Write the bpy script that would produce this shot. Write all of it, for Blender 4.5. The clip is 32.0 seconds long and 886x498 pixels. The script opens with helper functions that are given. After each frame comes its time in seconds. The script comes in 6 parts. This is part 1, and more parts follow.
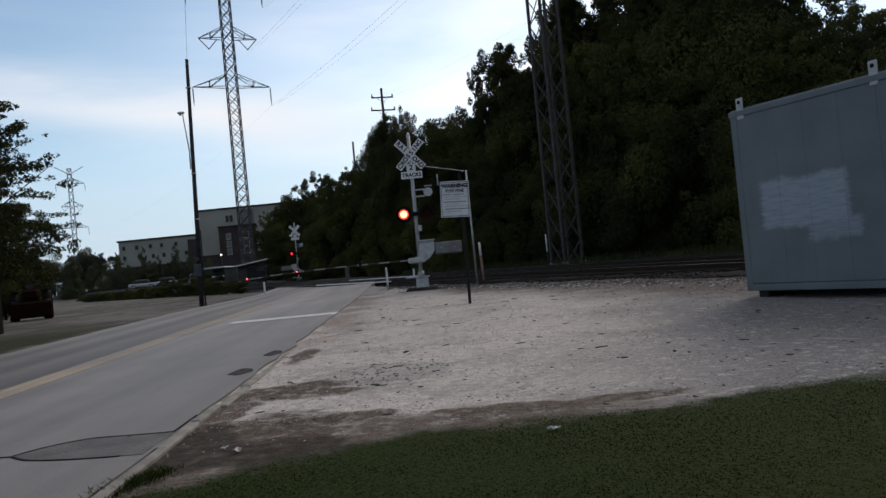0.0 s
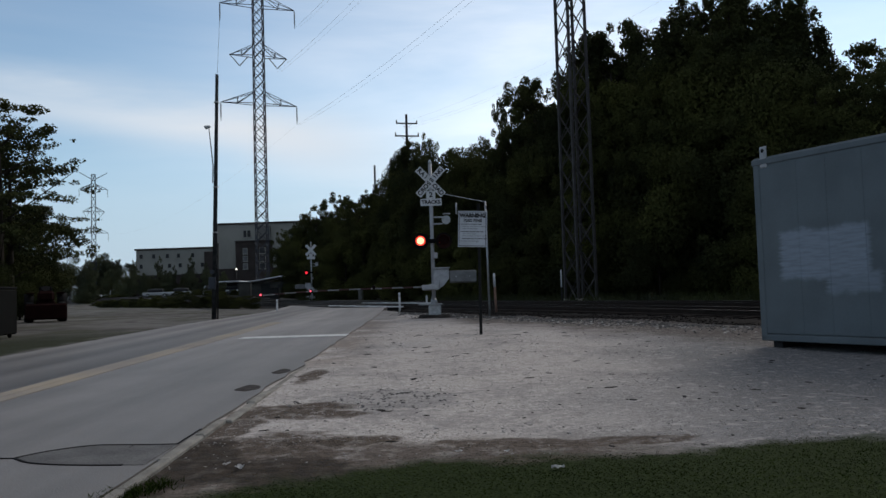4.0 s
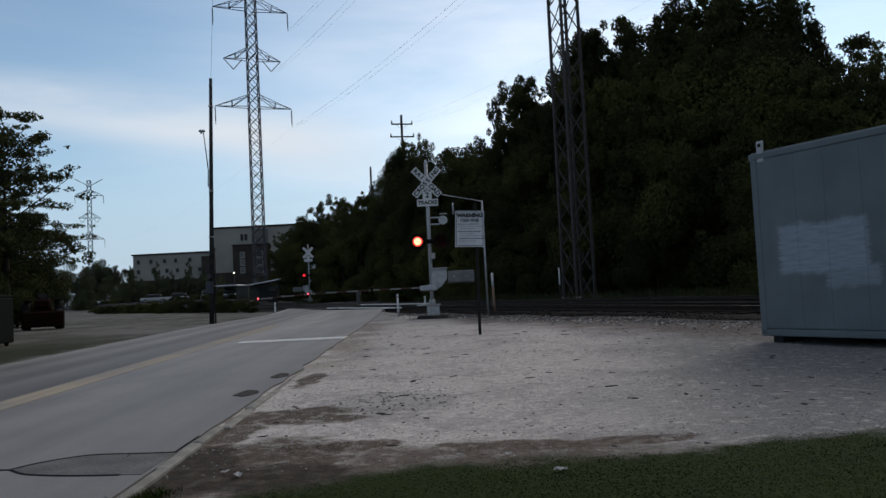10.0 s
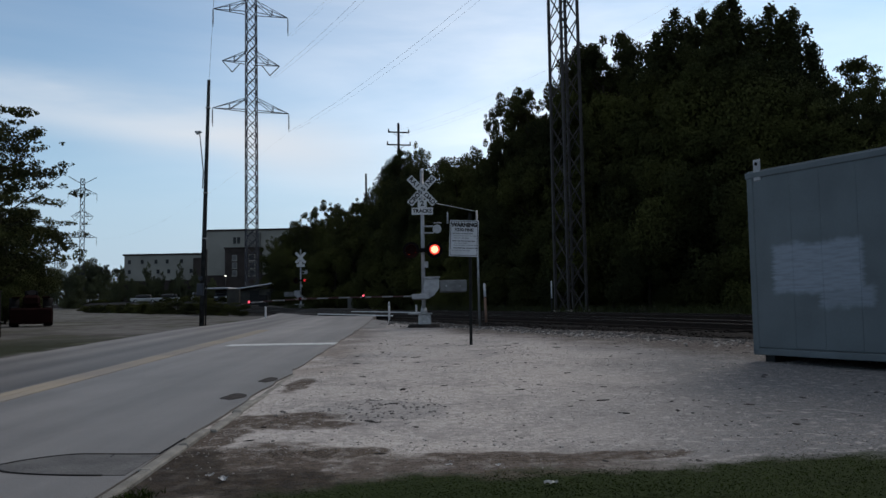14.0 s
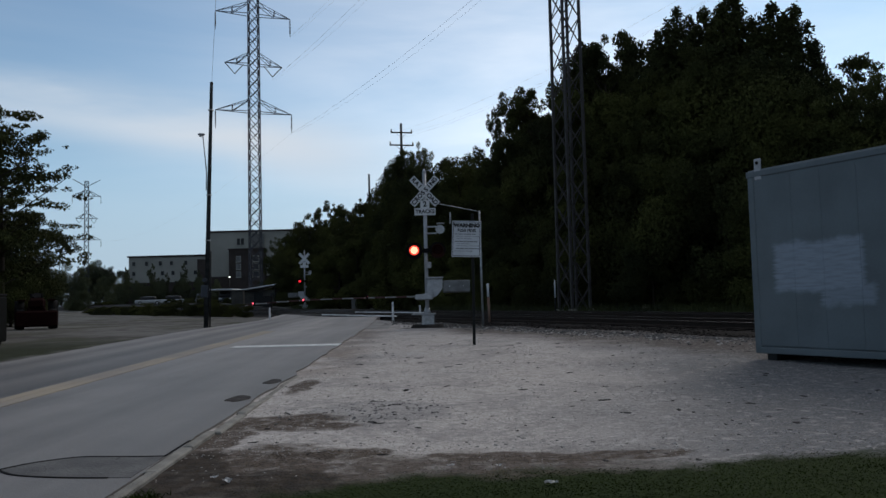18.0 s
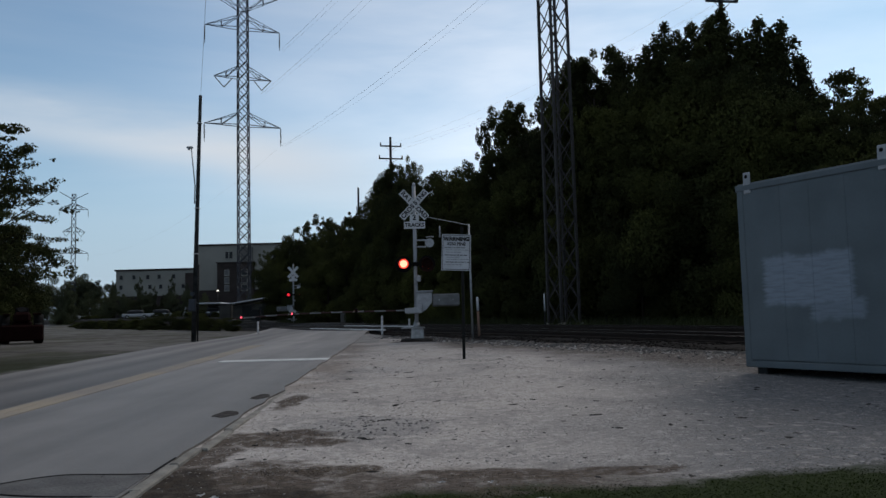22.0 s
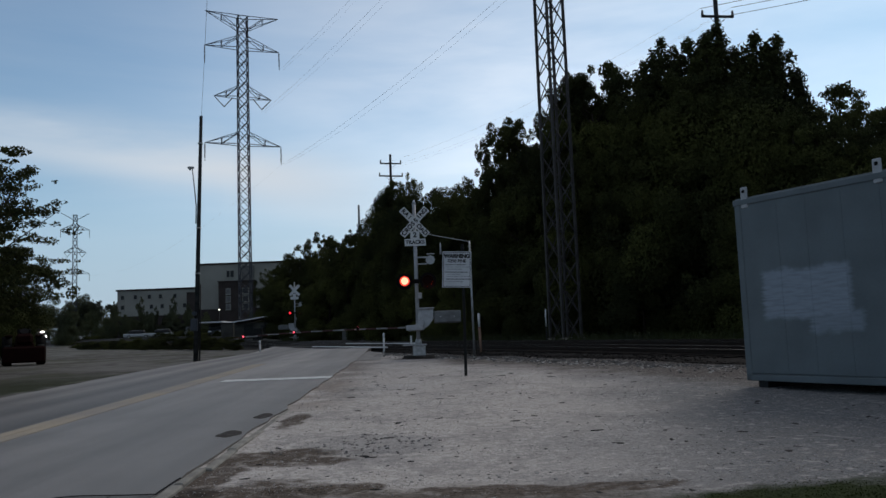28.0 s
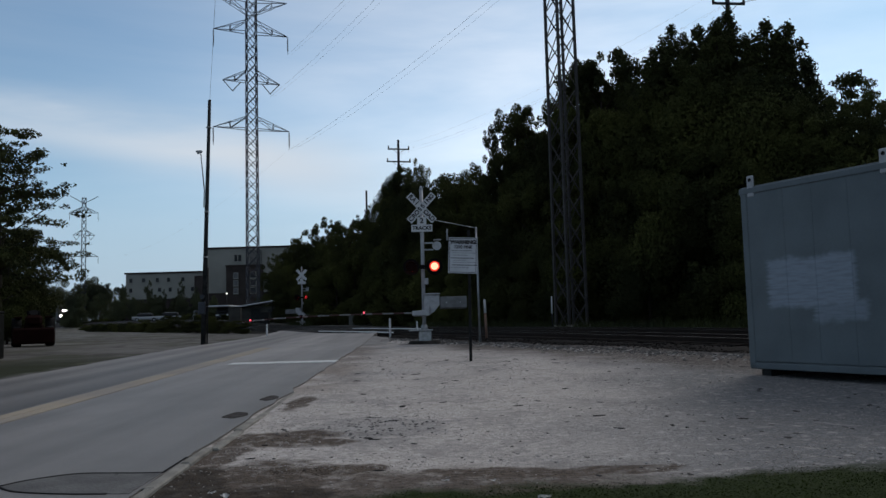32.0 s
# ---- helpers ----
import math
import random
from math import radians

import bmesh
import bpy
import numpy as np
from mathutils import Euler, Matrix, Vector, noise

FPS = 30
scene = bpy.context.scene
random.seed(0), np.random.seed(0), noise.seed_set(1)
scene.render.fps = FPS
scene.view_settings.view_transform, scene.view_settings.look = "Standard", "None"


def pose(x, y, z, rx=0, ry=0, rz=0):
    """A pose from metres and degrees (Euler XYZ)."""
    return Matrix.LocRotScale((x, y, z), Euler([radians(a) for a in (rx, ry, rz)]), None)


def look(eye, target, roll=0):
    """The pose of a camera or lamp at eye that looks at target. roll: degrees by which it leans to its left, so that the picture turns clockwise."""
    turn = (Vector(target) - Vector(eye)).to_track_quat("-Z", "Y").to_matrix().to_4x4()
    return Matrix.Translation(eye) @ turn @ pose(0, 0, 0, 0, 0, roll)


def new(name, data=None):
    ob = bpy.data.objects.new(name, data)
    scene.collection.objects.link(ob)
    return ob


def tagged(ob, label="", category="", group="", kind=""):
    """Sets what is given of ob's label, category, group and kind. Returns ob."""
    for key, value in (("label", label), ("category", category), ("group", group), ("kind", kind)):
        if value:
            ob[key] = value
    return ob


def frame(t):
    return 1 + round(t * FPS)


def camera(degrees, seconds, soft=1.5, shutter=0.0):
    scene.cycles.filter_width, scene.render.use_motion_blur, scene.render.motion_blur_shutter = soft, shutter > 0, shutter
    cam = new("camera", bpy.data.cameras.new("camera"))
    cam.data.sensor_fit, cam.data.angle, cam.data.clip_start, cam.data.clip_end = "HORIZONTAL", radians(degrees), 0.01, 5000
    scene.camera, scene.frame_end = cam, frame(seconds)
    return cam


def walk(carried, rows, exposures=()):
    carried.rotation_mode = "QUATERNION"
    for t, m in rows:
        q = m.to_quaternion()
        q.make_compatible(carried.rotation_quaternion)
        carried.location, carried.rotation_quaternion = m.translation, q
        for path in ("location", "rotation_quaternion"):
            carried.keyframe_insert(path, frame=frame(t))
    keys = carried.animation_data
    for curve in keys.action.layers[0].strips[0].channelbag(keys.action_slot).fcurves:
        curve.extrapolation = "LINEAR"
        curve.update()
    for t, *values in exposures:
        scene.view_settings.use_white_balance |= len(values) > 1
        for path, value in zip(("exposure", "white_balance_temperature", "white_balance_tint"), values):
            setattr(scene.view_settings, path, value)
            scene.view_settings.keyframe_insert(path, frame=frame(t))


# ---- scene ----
cam = camera(57.8, 32.0)
PATH = [
    (0.0, pose(-0.001, -0.036, 1.201, 91.08, 5.51, 0.30)),
    (0.5, pose(-0.001, -0.041, 1.212, 91.67, 4.55, 1.61)),
    (1.0, pose(-0.005, -0.053, 1.213, 92.46, 4.04, 1.56)),
    (1.5, pose(-0.006, -0.047, 1.212, 92.64, 3.68, 1.20)),
    (2.0, pose(-0.023, 0.055, 1.213, 92.61, 3.26, 1.28)),
    (2.5, pose(-0.034, 0.057, 1.211, 92.56, 2.29, 1.70)),
    (3.0, pose(-0.032, 0.051, 1.216, 93.15, 2.05, 2.25)),
    (3.5, pose(-0.030, 0.010, 1.222, 93.21, 1.57, 1.78)),
    (4.0, pose(-0.004, -0.043, 1.212, 93.14, 1.79, 1.25)),
    (4.5, pose(-0.040, 0.106, 1.220, 93.38, 1.49, 0.24)),
    (6.5, pose(-0.026, 0.056, 1.217, 93.11, 1.81, 0.23)),
    (7.0, pose(-0.019, 0.041, 1.216, 93.04, 1.97, 0.36)),
    (7.5, pose(0.001, -0.048, 1.212, 92.76, 1.94, 0.37)),
    (8.0, pose(-0.034, 0.102, 1.221, 92.78, 1.96, 0.45)),
    (8.5, pose(-0.019, 0.037, 1.215, 92.78, 2.13, 0.65)),
    (9.0, pose(-0.000, -0.040, 1.214, 92.80, 1.75, 0.49)),
    (9.5, pose(0.001, 0.028, 1.218, 92.43, 2.55, 0.75)),
    (10.0, pose(-0.004, 0.020, 1.223, 93.14, 2.82, 1.12)),
    (10.5, pose(-0.009, -0.031, 1.214, 93.28, 1.77, 1.52)),
    (11.0, pose(-0.040, 0.150, 1.222, 93.11, 1.64, 1.44)),
    (11.5, pose(-0.009, 0.024, 1.218, 93.54, 1.26, 1.01)),
    (12.0, pose(-0.010, 0.029, 1.217, 93.95, 1.06, 0.60)),
    (12.5, pose(0.018, -0.091, 1.220, 93.92, 1.12, 0.60)),
    (13.0, pose(-0.004, 0.006, 1.215, 93.99, 0.97, 0.23)),
    (13.5, pose(0.017, -0.076, 1.217, 93.98, 1.18, 0.42)),
    (14.0, pose(-0.024, 0.080, 1.209, 93.81, 1.03, 0.50)),
    (14.5, pose(0.018, -0.076, 1.215, 93.45, 1.68, 0.81)),
    (16.5, pose(-0.004, 0.002, 1.216, 93.48, 1.49, 0.60)),
    (17.0, pose(0.001, 0.001, 1.217, 93.48, 1.62, 1.01)),
    (17.5, pose(-0.002, -0.025, 1.211, 93.49, 1.43, 1.03)),
    (18.0, pose(-0.000, 0.021, 1.227, 93.79, 1.42, 0.79)),
    (18.5, pose(0.021, -0.083, 1.226, 94.35, 1.61, 0.84)),
    (19.0, pose(0.007, -0.011, 1.228, 94.61, 1.45, 0.49)),
    (19.5, pose(0.021, -0.070, 1.222, 94.58, 1.79, 0.42)),
    (20.0, pose(-0.009, 0.067, 1.231, 94.63, 1.78, 0.05)),
    (20.5, pose(0.024, -0.063, 1.215, 94.76, 1.58, 0.44)),
    (21.0, pose(0.023, -0.092, 1.229, 94.63, 1.88, 0.51)),
    (21.5, pose(0.024, -0.080, 1.220, 94.45, 1.85, 0.17)),
    (22.0, pose(-0.011, 0.075, 1.234, 94.73, 1.48, 0.02)),
    (22.5, pose(0.016, -0.034, 1.231, 95.01, 1.71, 0.25)),
    (23.0, pose(-0.003, 0.033, 1.239, 95.43, 1.79, 0.19)),
    (23.5, pose(0.003, 0.048, 1.245, 95.73, 2.51, 0.52)),
    (24.0, pose(0.029, -0.067, 1.245, 96.03, 2.77, 0.31)),
    (24.5, pose(0.000, 0.000, 1.235, 96.35, 2.40, 0.00)),
    (25.0, pose(0.002, -0.000, 1.251, 96.39, 2.45, -0.02)),
    (25.5, pose(0.002, 0.011, 1.248, 96.20, 2.53, 0.13)),
    (27.5, pose(0.003, 0.012, 1.246, 96.03, 2.42, 0.23)),
    (28.0, pose(-0.002, -0.014, 1.248, 95.89, 2.14, 0.15)),
    (28.5, pose(0.024, -0.078, 1.241, 95.70, 2.43, 0.19)),
    (29.0, pose(0.009, -0.008, 1.245, 95.42, 2.40, -0.05)),
    (29.5, pose(0.003, -0.009, 1.239, 95.26, 2.36, -0.11)),
    (30.0, pose(0.004, -0.000, 1.233, 95.13, 2.36, 0.11)),
    (30.5, pose(0.005, -0.010, 1.234, 94.93, 2.46, 0.20)),
    (31.0, pose(0.019, -0.049, 1.229, 94.79, 2.27, 0.26)),
    (31.5, pose(-0.013, 0.071, 1.243, 95.04, 1.67, 0.24)),
    (32.0, pose(0.022, -0.078, 1.234, 94.92, 1.55, 0.62)),
]
EXPOSURES = [(0.0, 0.35, 7000, 15.0), (1.0, 0.22, 6700, 12.5), (4.0, 0.12, 6680, 12.0), (13.0, 0.10, 6600, 12.0), (20.0, -0.06, 6450, 11.0), (23.2, -0.06, 6600, 11.5), (25.0, -0.11, 6330, 10.0), (28.0, -0.09, 6520, 11.0), (32.0, -0.06, 6450, 11.0)]
walk(cam, PATH, EXPOSURES)
# ---------------------------------------------------------------- light
SUN_AZ, SUN_EL = radians(32), radians(37)
world = bpy.data.worlds.new("dusk_sky")
scene.world = world
world.use_nodes = True
wn, wl = world.node_tree.nodes, world.node_tree.links
wn.clear()
sky = wn.new("ShaderNodeTexSky")
sky.sky_type, sky.sun_disc = "NISHITA", False
sky.sun_elevation, sky.sun_rotation = SUN_EL, SUN_AZ
sky.air_density, sky.dust_density, sky.ozone_density = 1.0, 0.4, 4.0
coord = wn.new("ShaderNodeTexCoord")
stretch = wn.new("ShaderNodeMapping")
stretch.inputs["Scale"].default_value = (1.1, 1.1, 5.5)
stretch.inputs["Location"].default_value = (0.35, 0.2, 0.55)
stretch.inputs["Rotation"].default_value = (0.0, radians(4), 0.0)
clouds = wn.new("ShaderNodeTexNoise")
clouds.inputs["Scale"].default_value, clouds.inputs["Detail"].default_value = 1.25, 6.0
clouds.inputs["Roughness"].default_value, clouds.inputs["Distortion"].default_value = 0.55, 0.3
ramp = wn.new("ShaderNodeValToRGB")
ramp.color_ramp.elements[0].position, ramp.color_ramp.elements[1].position = 0.30, 0.68
tone = wn.new("ShaderNodeMixRGB")
tone.blend_type = "MULTIPLY"
tone.inputs["Fac"].default_value, tone.inputs["Color2"].default_value = 1.0, (0.985, 1.24, 1.21, 1)
mixc = wn.new("ShaderNodeMixRGB")
pale = wn.new("ShaderNodeHueSaturation")
pale.inputs["Saturation"].default_value, pale.inputs["Value"].default_value = 0.28, 1.46
back = wn.new("ShaderNodeBackground")
back.inputs["Strength"].default_value = 0.082
wout = wn.new("ShaderNodeOutputWorld")
wl.new(coord.outputs["Generated"], stretch.inputs["Vector"])
wl.new(stretch.outputs["Vector"], clouds.inputs["Vector"])
wl.new(clouds.outputs["Fac"], ramp.inputs["Fac"])
wl.new(sky.outputs["Color"], tone.inputs["Color1"])
wl.new(tone.outputs["Color"], mixc.inputs["Color1"])
wl.new(tone.outputs["Color"], pale.inputs["Color"])
wl.new(pale.outputs["Color"], mixc.inputs["Color2"])
# a long pale streak low in the west
band = wn.new("ShaderNodeSeparateXYZ")
wl.new(coord.outputs["Generated"], band.inputs["Vector"])


def sky_math(kind, a, c):
    k = wn.new("ShaderNodeMath")
    k.operation = kind
    for i, v in enumerate((a, c)):
        if isinstance(v, (int, float)):
            k.inputs[i].default_value = v
        else:
            wl.new(v, k.inputs[i])
    return k.outputs[0]


wisp = wn.new("ShaderNodeTexNoise")
wisp.inputs["Scale"].default_value, wisp.inputs["Detail"].default_value = 2.6, 5.0
wl.new(stretch.outputs["Vector"], wisp.inputs["Vector"])
# thin high cloud thickens towards the sun's side
thick = wn.new("ShaderNodeMapRange")
thick.interpolation_type = "SMOOTHSTEP"
thick.inputs["From Min"].default_value, thick.inputs["From Max"].default_value = -0.42, 0.10
thick.inputs["To Min"].default_value, thick.inputs["To Max"].default_value = 0.28, 1.0
wl.new(band.outputs["X"], thick.inputs["Value"])
cover = wn.new("ShaderNodeMath")
cover.operation = "MULTIPLY"
thin = wn.new("ShaderNodeMapRange")
thin.interpolation_type = "SMOOTHSTEP"
thin.inputs["From Min"].default_value, thin.inputs["From Max"].default_value = 0.18, 0.48
thin.inputs["To Min"].default_value, thin.inputs["To Max"].default_value = 1.0, 0.45
wl.new(band.outputs["X"], thin.inputs["Value"])
wl.new(sky_math("MULTIPLY", thin.outputs["Result"], sky_math("ADD", sky_math("MULTIPLY", ramp.outputs["Color"], 0.75), 0.25)), cover.inputs[0])
wl.new(thick.outputs["Result"], cover.inputs[1])
wl.new(cover.outputs[0], mixc.inputs["Fac"])
level = sky_math("ADD", sky_math("MULTIPLY", band.outputs["X"], -0.155), 0.160)
level = sky_math("ADD", level, sky_math("MULTIPLY", sky_math("SUBTRACT", wisp.outputs["Fac"], 0.5), 0.06))
off = sky_math("DIVIDE", sky_math("SUBTRACT", band.outputs["Z"], level), sky_math("ADD", sky_math("MULTIPLY", band.outputs["X"], 0.035), 0.042))
bell = sky_math("POWER", 2.718, sky_math("MULTIPLY", sky_math("MULTIPLY", off, off), -1.0))
fade = wn.new("ShaderNodeMapRange")
fade.interpolation_type = "SMOOTHSTEP"
fade.inputs["From Min"].default_value, fade.inputs["From Max"].default_value, fade.inputs["To Max"].default_value = 0.02, -0.24, 1.0
wl.new(band.outputs["X"], fade.inputs["Value"])
streak = wn.new("ShaderNodeMixRGB")
streak.inputs["Color2"].default_value = (7.9, 8.8, 9.7, 1)
curl = wn.new("ShaderNodeMapRange")
curl.inputs["From Min"].default_value, curl.inputs["From Max"].default_value, curl.inputs["To Min"].default_value = 0.34, 0.54, 0.72
wl.new(wisp.outputs["Fac"], curl.inputs["Value"])
ebb = wn.new("ShaderNodeMapRange")
ebb.interpolation_type = "SMOOTHSTEP"
ebb.inputs["From Min"].default_value, ebb.inputs["From Max"].default_value, ebb.inputs["To Min"].default_value = -0.65, -0.27, 0.6
wl.new(band.outputs["X"], ebb.inputs["Value"])
wl.new(sky_math("MULTIPLY", sky_math("MULTIPLY", sky_math("MULTIPLY", bell, curl.outputs["Result"]), fade.outputs["Result"]), ebb.outputs["Result"]), streak.inputs["Fac"])
# haze along the horizon
haze, low = wn.new("ShaderNodeMixRGB"), wn.new("ShaderNodeMapRange")
low.interpolation_type = "SMOOTHSTEP"
low.inputs["From Min"].default_value, low.inputs["From Max"].default_value, low.inputs["To Max"].default_value = 0.24, 0.03, 0.8
wl.new(band.outputs["Z"], low.inputs["Value"])
haze.inputs["Color2"].default_value = (5.0, 6.5, 8.3, 1)
wl.new(low.outputs["Result"], haze.inputs["Fac"])
wl.new(mixc.outputs["Color"], haze.inputs["Color1"])
wl.new(haze.outputs["Color"], streak.inputs["Color1"])
# the sky closes to an even pale overcast overhead
height = wn.new("ShaderNodeSeparateXYZ")
wl.new(coord.outputs["Generated"], height.inputs["Vector"])
lid = wn.new("ShaderNodeMapRange")
lid.interpolation_type = "SMOOTHSTEP"
lid.inputs["From Min"].default_value, lid.inputs["From Max"].default_value, lid.inputs["To Max"].default_value = 0.35, 0.85, 0.9
wl.new(height.outputs["Z"], lid.inputs["Value"])
over = wn.new("ShaderNodeMixRGB")
over.inputs["Color2"].default_value = (4.2, 4.5, 5.0, 1)
wl.new(lid.outputs["Result"], over.inputs["Fac"])
wl.new(streak.outputs["Color"], over.inputs["Color1"])
wl.new(over.outputs["Color"], back.inputs["Color"])
wl.new(back.outputs["Background"], wout.inputs["Surface"])

sun = new("sun", bpy.data.lights.new("sun", "SUN"))
sun.data.energy, sun.data.angle, sun.data.color = 1.4, radians(22), (1.0, 0.95, 0.90)
sun.matrix_world = look((0, 0, 40), (-40 * math.sin(SUN_AZ), -40 * math.cos(SUN_AZ), 40 - 40 * math.tan(SUN_EL)))


# ---------------------------------------------------------------- materials
def mat(name, color, rough=0.7, metal=0.0, vary=0.15, scale=6.0, bump=0.0, fine=60.0, color2=None, random_tint=0.0, detail=5.0):
    """A surface of one colour that wanders at two scales, with relief."""
    m = bpy.data.materials.new(name)
    m.use_nodes = True
    n, l = m.node_tree.nodes, m.node_tree.links
    b = n["Principled BSDF"]
    b.inputs["Roughness"].default_value, b.inputs["Metallic"].default_value = rough, metal
    b.inputs["Specular IOR Level"].default_value = 0.08 if rough > 0.8 else 0.35
    tc = n.new("ShaderNodeTexCoord")
    n1, n2 = n.new("ShaderNodeTexNoise"), n.new("ShaderNodeTexNoise")
    n1.inputs["Scale"].default_value, n1.inputs["Detail"].default_value = scale, detail
    n2.inputs["Scale"].default_value, n2.inputs["Detail"].default_value = fine, 4.0
    l.new(tc.outputs["Object"], n1.inputs["Vector"])
    l.new(tc.outputs["Object"], n2.inputs["Vector"])
    mix = n.new("ShaderNodeMixRGB")
    c2 = color2 or tuple(c * (1 - 2 * vary) for c in color)
    mix.inputs["Color1"].default_value, mix.inputs["Color2"].default_value = (*c2, 1), (*color, 1)
    r = n.new("ShaderNodeValToRGB")
    r.color_ramp.elements[0].position, r.color_ramp.elements[1].position = 0.35, 0.65
    l.new(n1.outputs["Fac"], r.inputs["Fac"])
    l.new(r.outputs["Color"], mix.inputs["Fac"])
    grain = n.new("ShaderNodeMixRGB")
    grain.blend_type = "MULTIPLY"
    grain.inputs["Fac"].default_value = vary * 2
    l.new(mix.outputs["Color"], grain.inputs["Color1"])
    l.new(n2.outputs["Fac"], grain.inputs["Color2"])
    last = grain.outputs["Color"]
    if random_tint:
        info = n.new("ShaderNodeObjectInfo")
        hsv = n.new("ShaderNodeHueSaturation")
        mr = n.new("ShaderNodeMapRange")
        mr.inputs["To Min"].default_value, mr.inputs["To Max"].default_value = 1 - random_tint, 1 + random_tint
        l.new(info.outputs["Random"], mr.inputs["Value"])
        l.new(mr.outputs["Result"], hsv.inputs["Value"])
        l.new(last, hsv.inputs["Color"])
        last = hsv.outputs["Color"]
    l.new(last, b.inputs["Base Color"])
    if bump:
        bp = n.new("ShaderNodeBump")
        bp.inputs["Strength"].default_value, bp.inputs["Distance"].default_value = bump, 0.02
        l.new(n2.outputs["Fac"], bp.inputs["Height"])
        l.new(bp.outputs["Normal"], b.inputs["Normal"])
    return m


def glow(name, color, strength):
    m = bpy.data.materials.new(name)
    m.use_nodes = True
    b = m.node_tree.nodes["Principled BSDF"]
    b.inputs["Base Color"].default_value = (*[min(1, c) * 0.5 for c in color], 1)
    b.inputs["Emission Color"].default_value, b.inputs["Emission Strength"].default_value = (*color, 1), strength
    return m


def leaf_mat(name, a, b_, clump=0.0, rough=0.75, spec=0.2):
    """Leaves that differ one by one, and in broad clumps where clump is given."""
    m = bpy.data.materials.new(name)
    m.use_nodes = True
    n, l = m.node_tree.nodes, m.node_tree.links
    p = n["Principled BSDF"]
    p.inputs["Roughness"].default_value = rough
    p.inputs["Specular IOR Level"].default_value = spec
    geo, mix = n.new("ShaderNodeNewGeometry"), n.new("ShaderNodeMixRGB")
    mix.inputs["Color1"].default_value, mix.inputs["Color2"].default_value = (*a, 1), (*b_, 1)
    l.new(geo.outputs["Random Per Island"], mix.inputs["Fac"])
    last = mix.outputs["Color"]
    # in tree crowns this clump tone imitates patches that catch light
    if clump:
        big, ramp_, tone_ = n.new("ShaderNodeTexNoise"), n.new("ShaderNodeValToRGB"), n.new("ShaderNodeMixRGB")
        big.inputs["Scale"].default_value, big.inputs["Detail"].default_value = clump, 3.0
        l.new(geo.outputs["Position"], big.inputs["Vector"])
        e = ramp_.color_ramp.elements
        e[0].position, e[0].color = 0.36, (0.55, 0.60, 0.60, 1)
        e[1].position, e[1].color = 0.68, (1.5, 1.5, 1.05, 1)
        l.new(big.outputs["Fac"], ramp_.inputs["Fac"])
        tone_.blend_type, tone_.inputs["Fac"].default_value = "MULTIPLY", 1.0
        l.new(last, tone_.inputs["Color1"])
        l.new(ramp_.outputs["Color"], tone_.inputs["Color2"])
        last = tone_.outputs["Color"]
    l.new(last, p.inputs["Base Color"])
    return m


M_GALV = mat("galvanised_steel", (0.42, 0.43, 0.44), 0.5, 0.6, 0.15, 9, 0.1)
# Grey steel coloured near black, as it stands out against the sky.
M_LATTICE = mat("near_black_lattice_steel", (0.036, 0.042, 0.056), 0.7, 0.15, 0.15, 3, 0.05)
# The same steel coloured browner for the tower before the trees.
M_LATTICE2 = mat("brown_grey_lattice_steel", (0.066, 0.060, 0.059), 0.75, 0.1, 0.2, 2, 0.05)
M_SILVER = mat("aluminium_paint", (0.38, 0.39, 0.41), 0.5, 0.2, 0.12, 7, 0.1)
M_BLACK = mat("black_paint", (0.010, 0.010, 0.011), 0.9, 0.0, 0.1)
M_DARKPOST = mat("dark_steel_post", (0.02, 0.021, 0.022), 0.7, 0.3, 0.2)
M_SIGNWHITE = mat("white_sign_sheet", (0.56, 0.57, 0.58), 0.5, 0.0, 0.06, 4)
M_SIGNGREY = mat("faded_sign_sheet", (0.50, 0.52, 0.55), 0.5, 0.0, 0.08, 4)
M_INK = mat("sign_black", (0.02, 0.02, 0.022), 0.6, 0.0, 0.05)
M_FADEDINK = mat("faded_sign_ink", (0.16, 0.165, 0.175), 0.6, 0.0, 0.1)
M_PALEINK = mat("nearly_gone_sign_ink", (0.30, 0.31, 0.325), 0.6, 0.0, 0.1)
M_CONTAINER = mat("grey_container_paint", (0.111, 0.136, 0.152), 0.55, 0.0, 0.10, 1.3, 0.08, 30)
M_WOOD = mat("weathered_pole_wood", (0.054, 0.057, 0.059), 0.9, 0.0, 0.25, 5, 0.4)
M_TIE = mat("creosoted_tie", (0.020, 0.016, 0.014), 0.95, 0.0, 0.25, 4, 0.5, random_tint=0.3)
M_RAIL = mat("rusty_rail", (0.045, 0.03, 0.022), 0.7, 0.5, 0.2, 6, 0.1)
M_RAILTOP = mat("worn_rail_head", (0.13, 0.128, 0.125), 0.65, 0.2, 0.05, 8)
M_BALLAST = mat("dark_ballast", (0.024, 0.020, 0.018), 0.95, 0.0, 0.3, 1.5, 1.0, 14)
M_BALLASTSTONE = mat("dark_ballast_stone", (0.040, 0.034, 0.031), 0.95, 0.0, 0.3, 3, 0.3, 40)
M_BARK = mat("bark", (0.045, 0.036, 0.028), 0.95, 0.0, 0.25, 5, 0.5)
M_LEAF = leaf_mat("tree_leaves", (0.033, 0.035, 0.015), (0.052, 0.055, 0.024), 0.22, 0.9, 0.04)
M_LEAF2 = leaf_mat("dark_needles", (0.026, 0.028, 0.015), (0.041, 0.044, 0.021), 0.25, 0.9, 0.04)
M_GRASS = leaf_mat("grass_blades", (0.013, 0.021, 0.005), (0.022, 0.033, 0.008), 0.7, 0.95, 0.02)
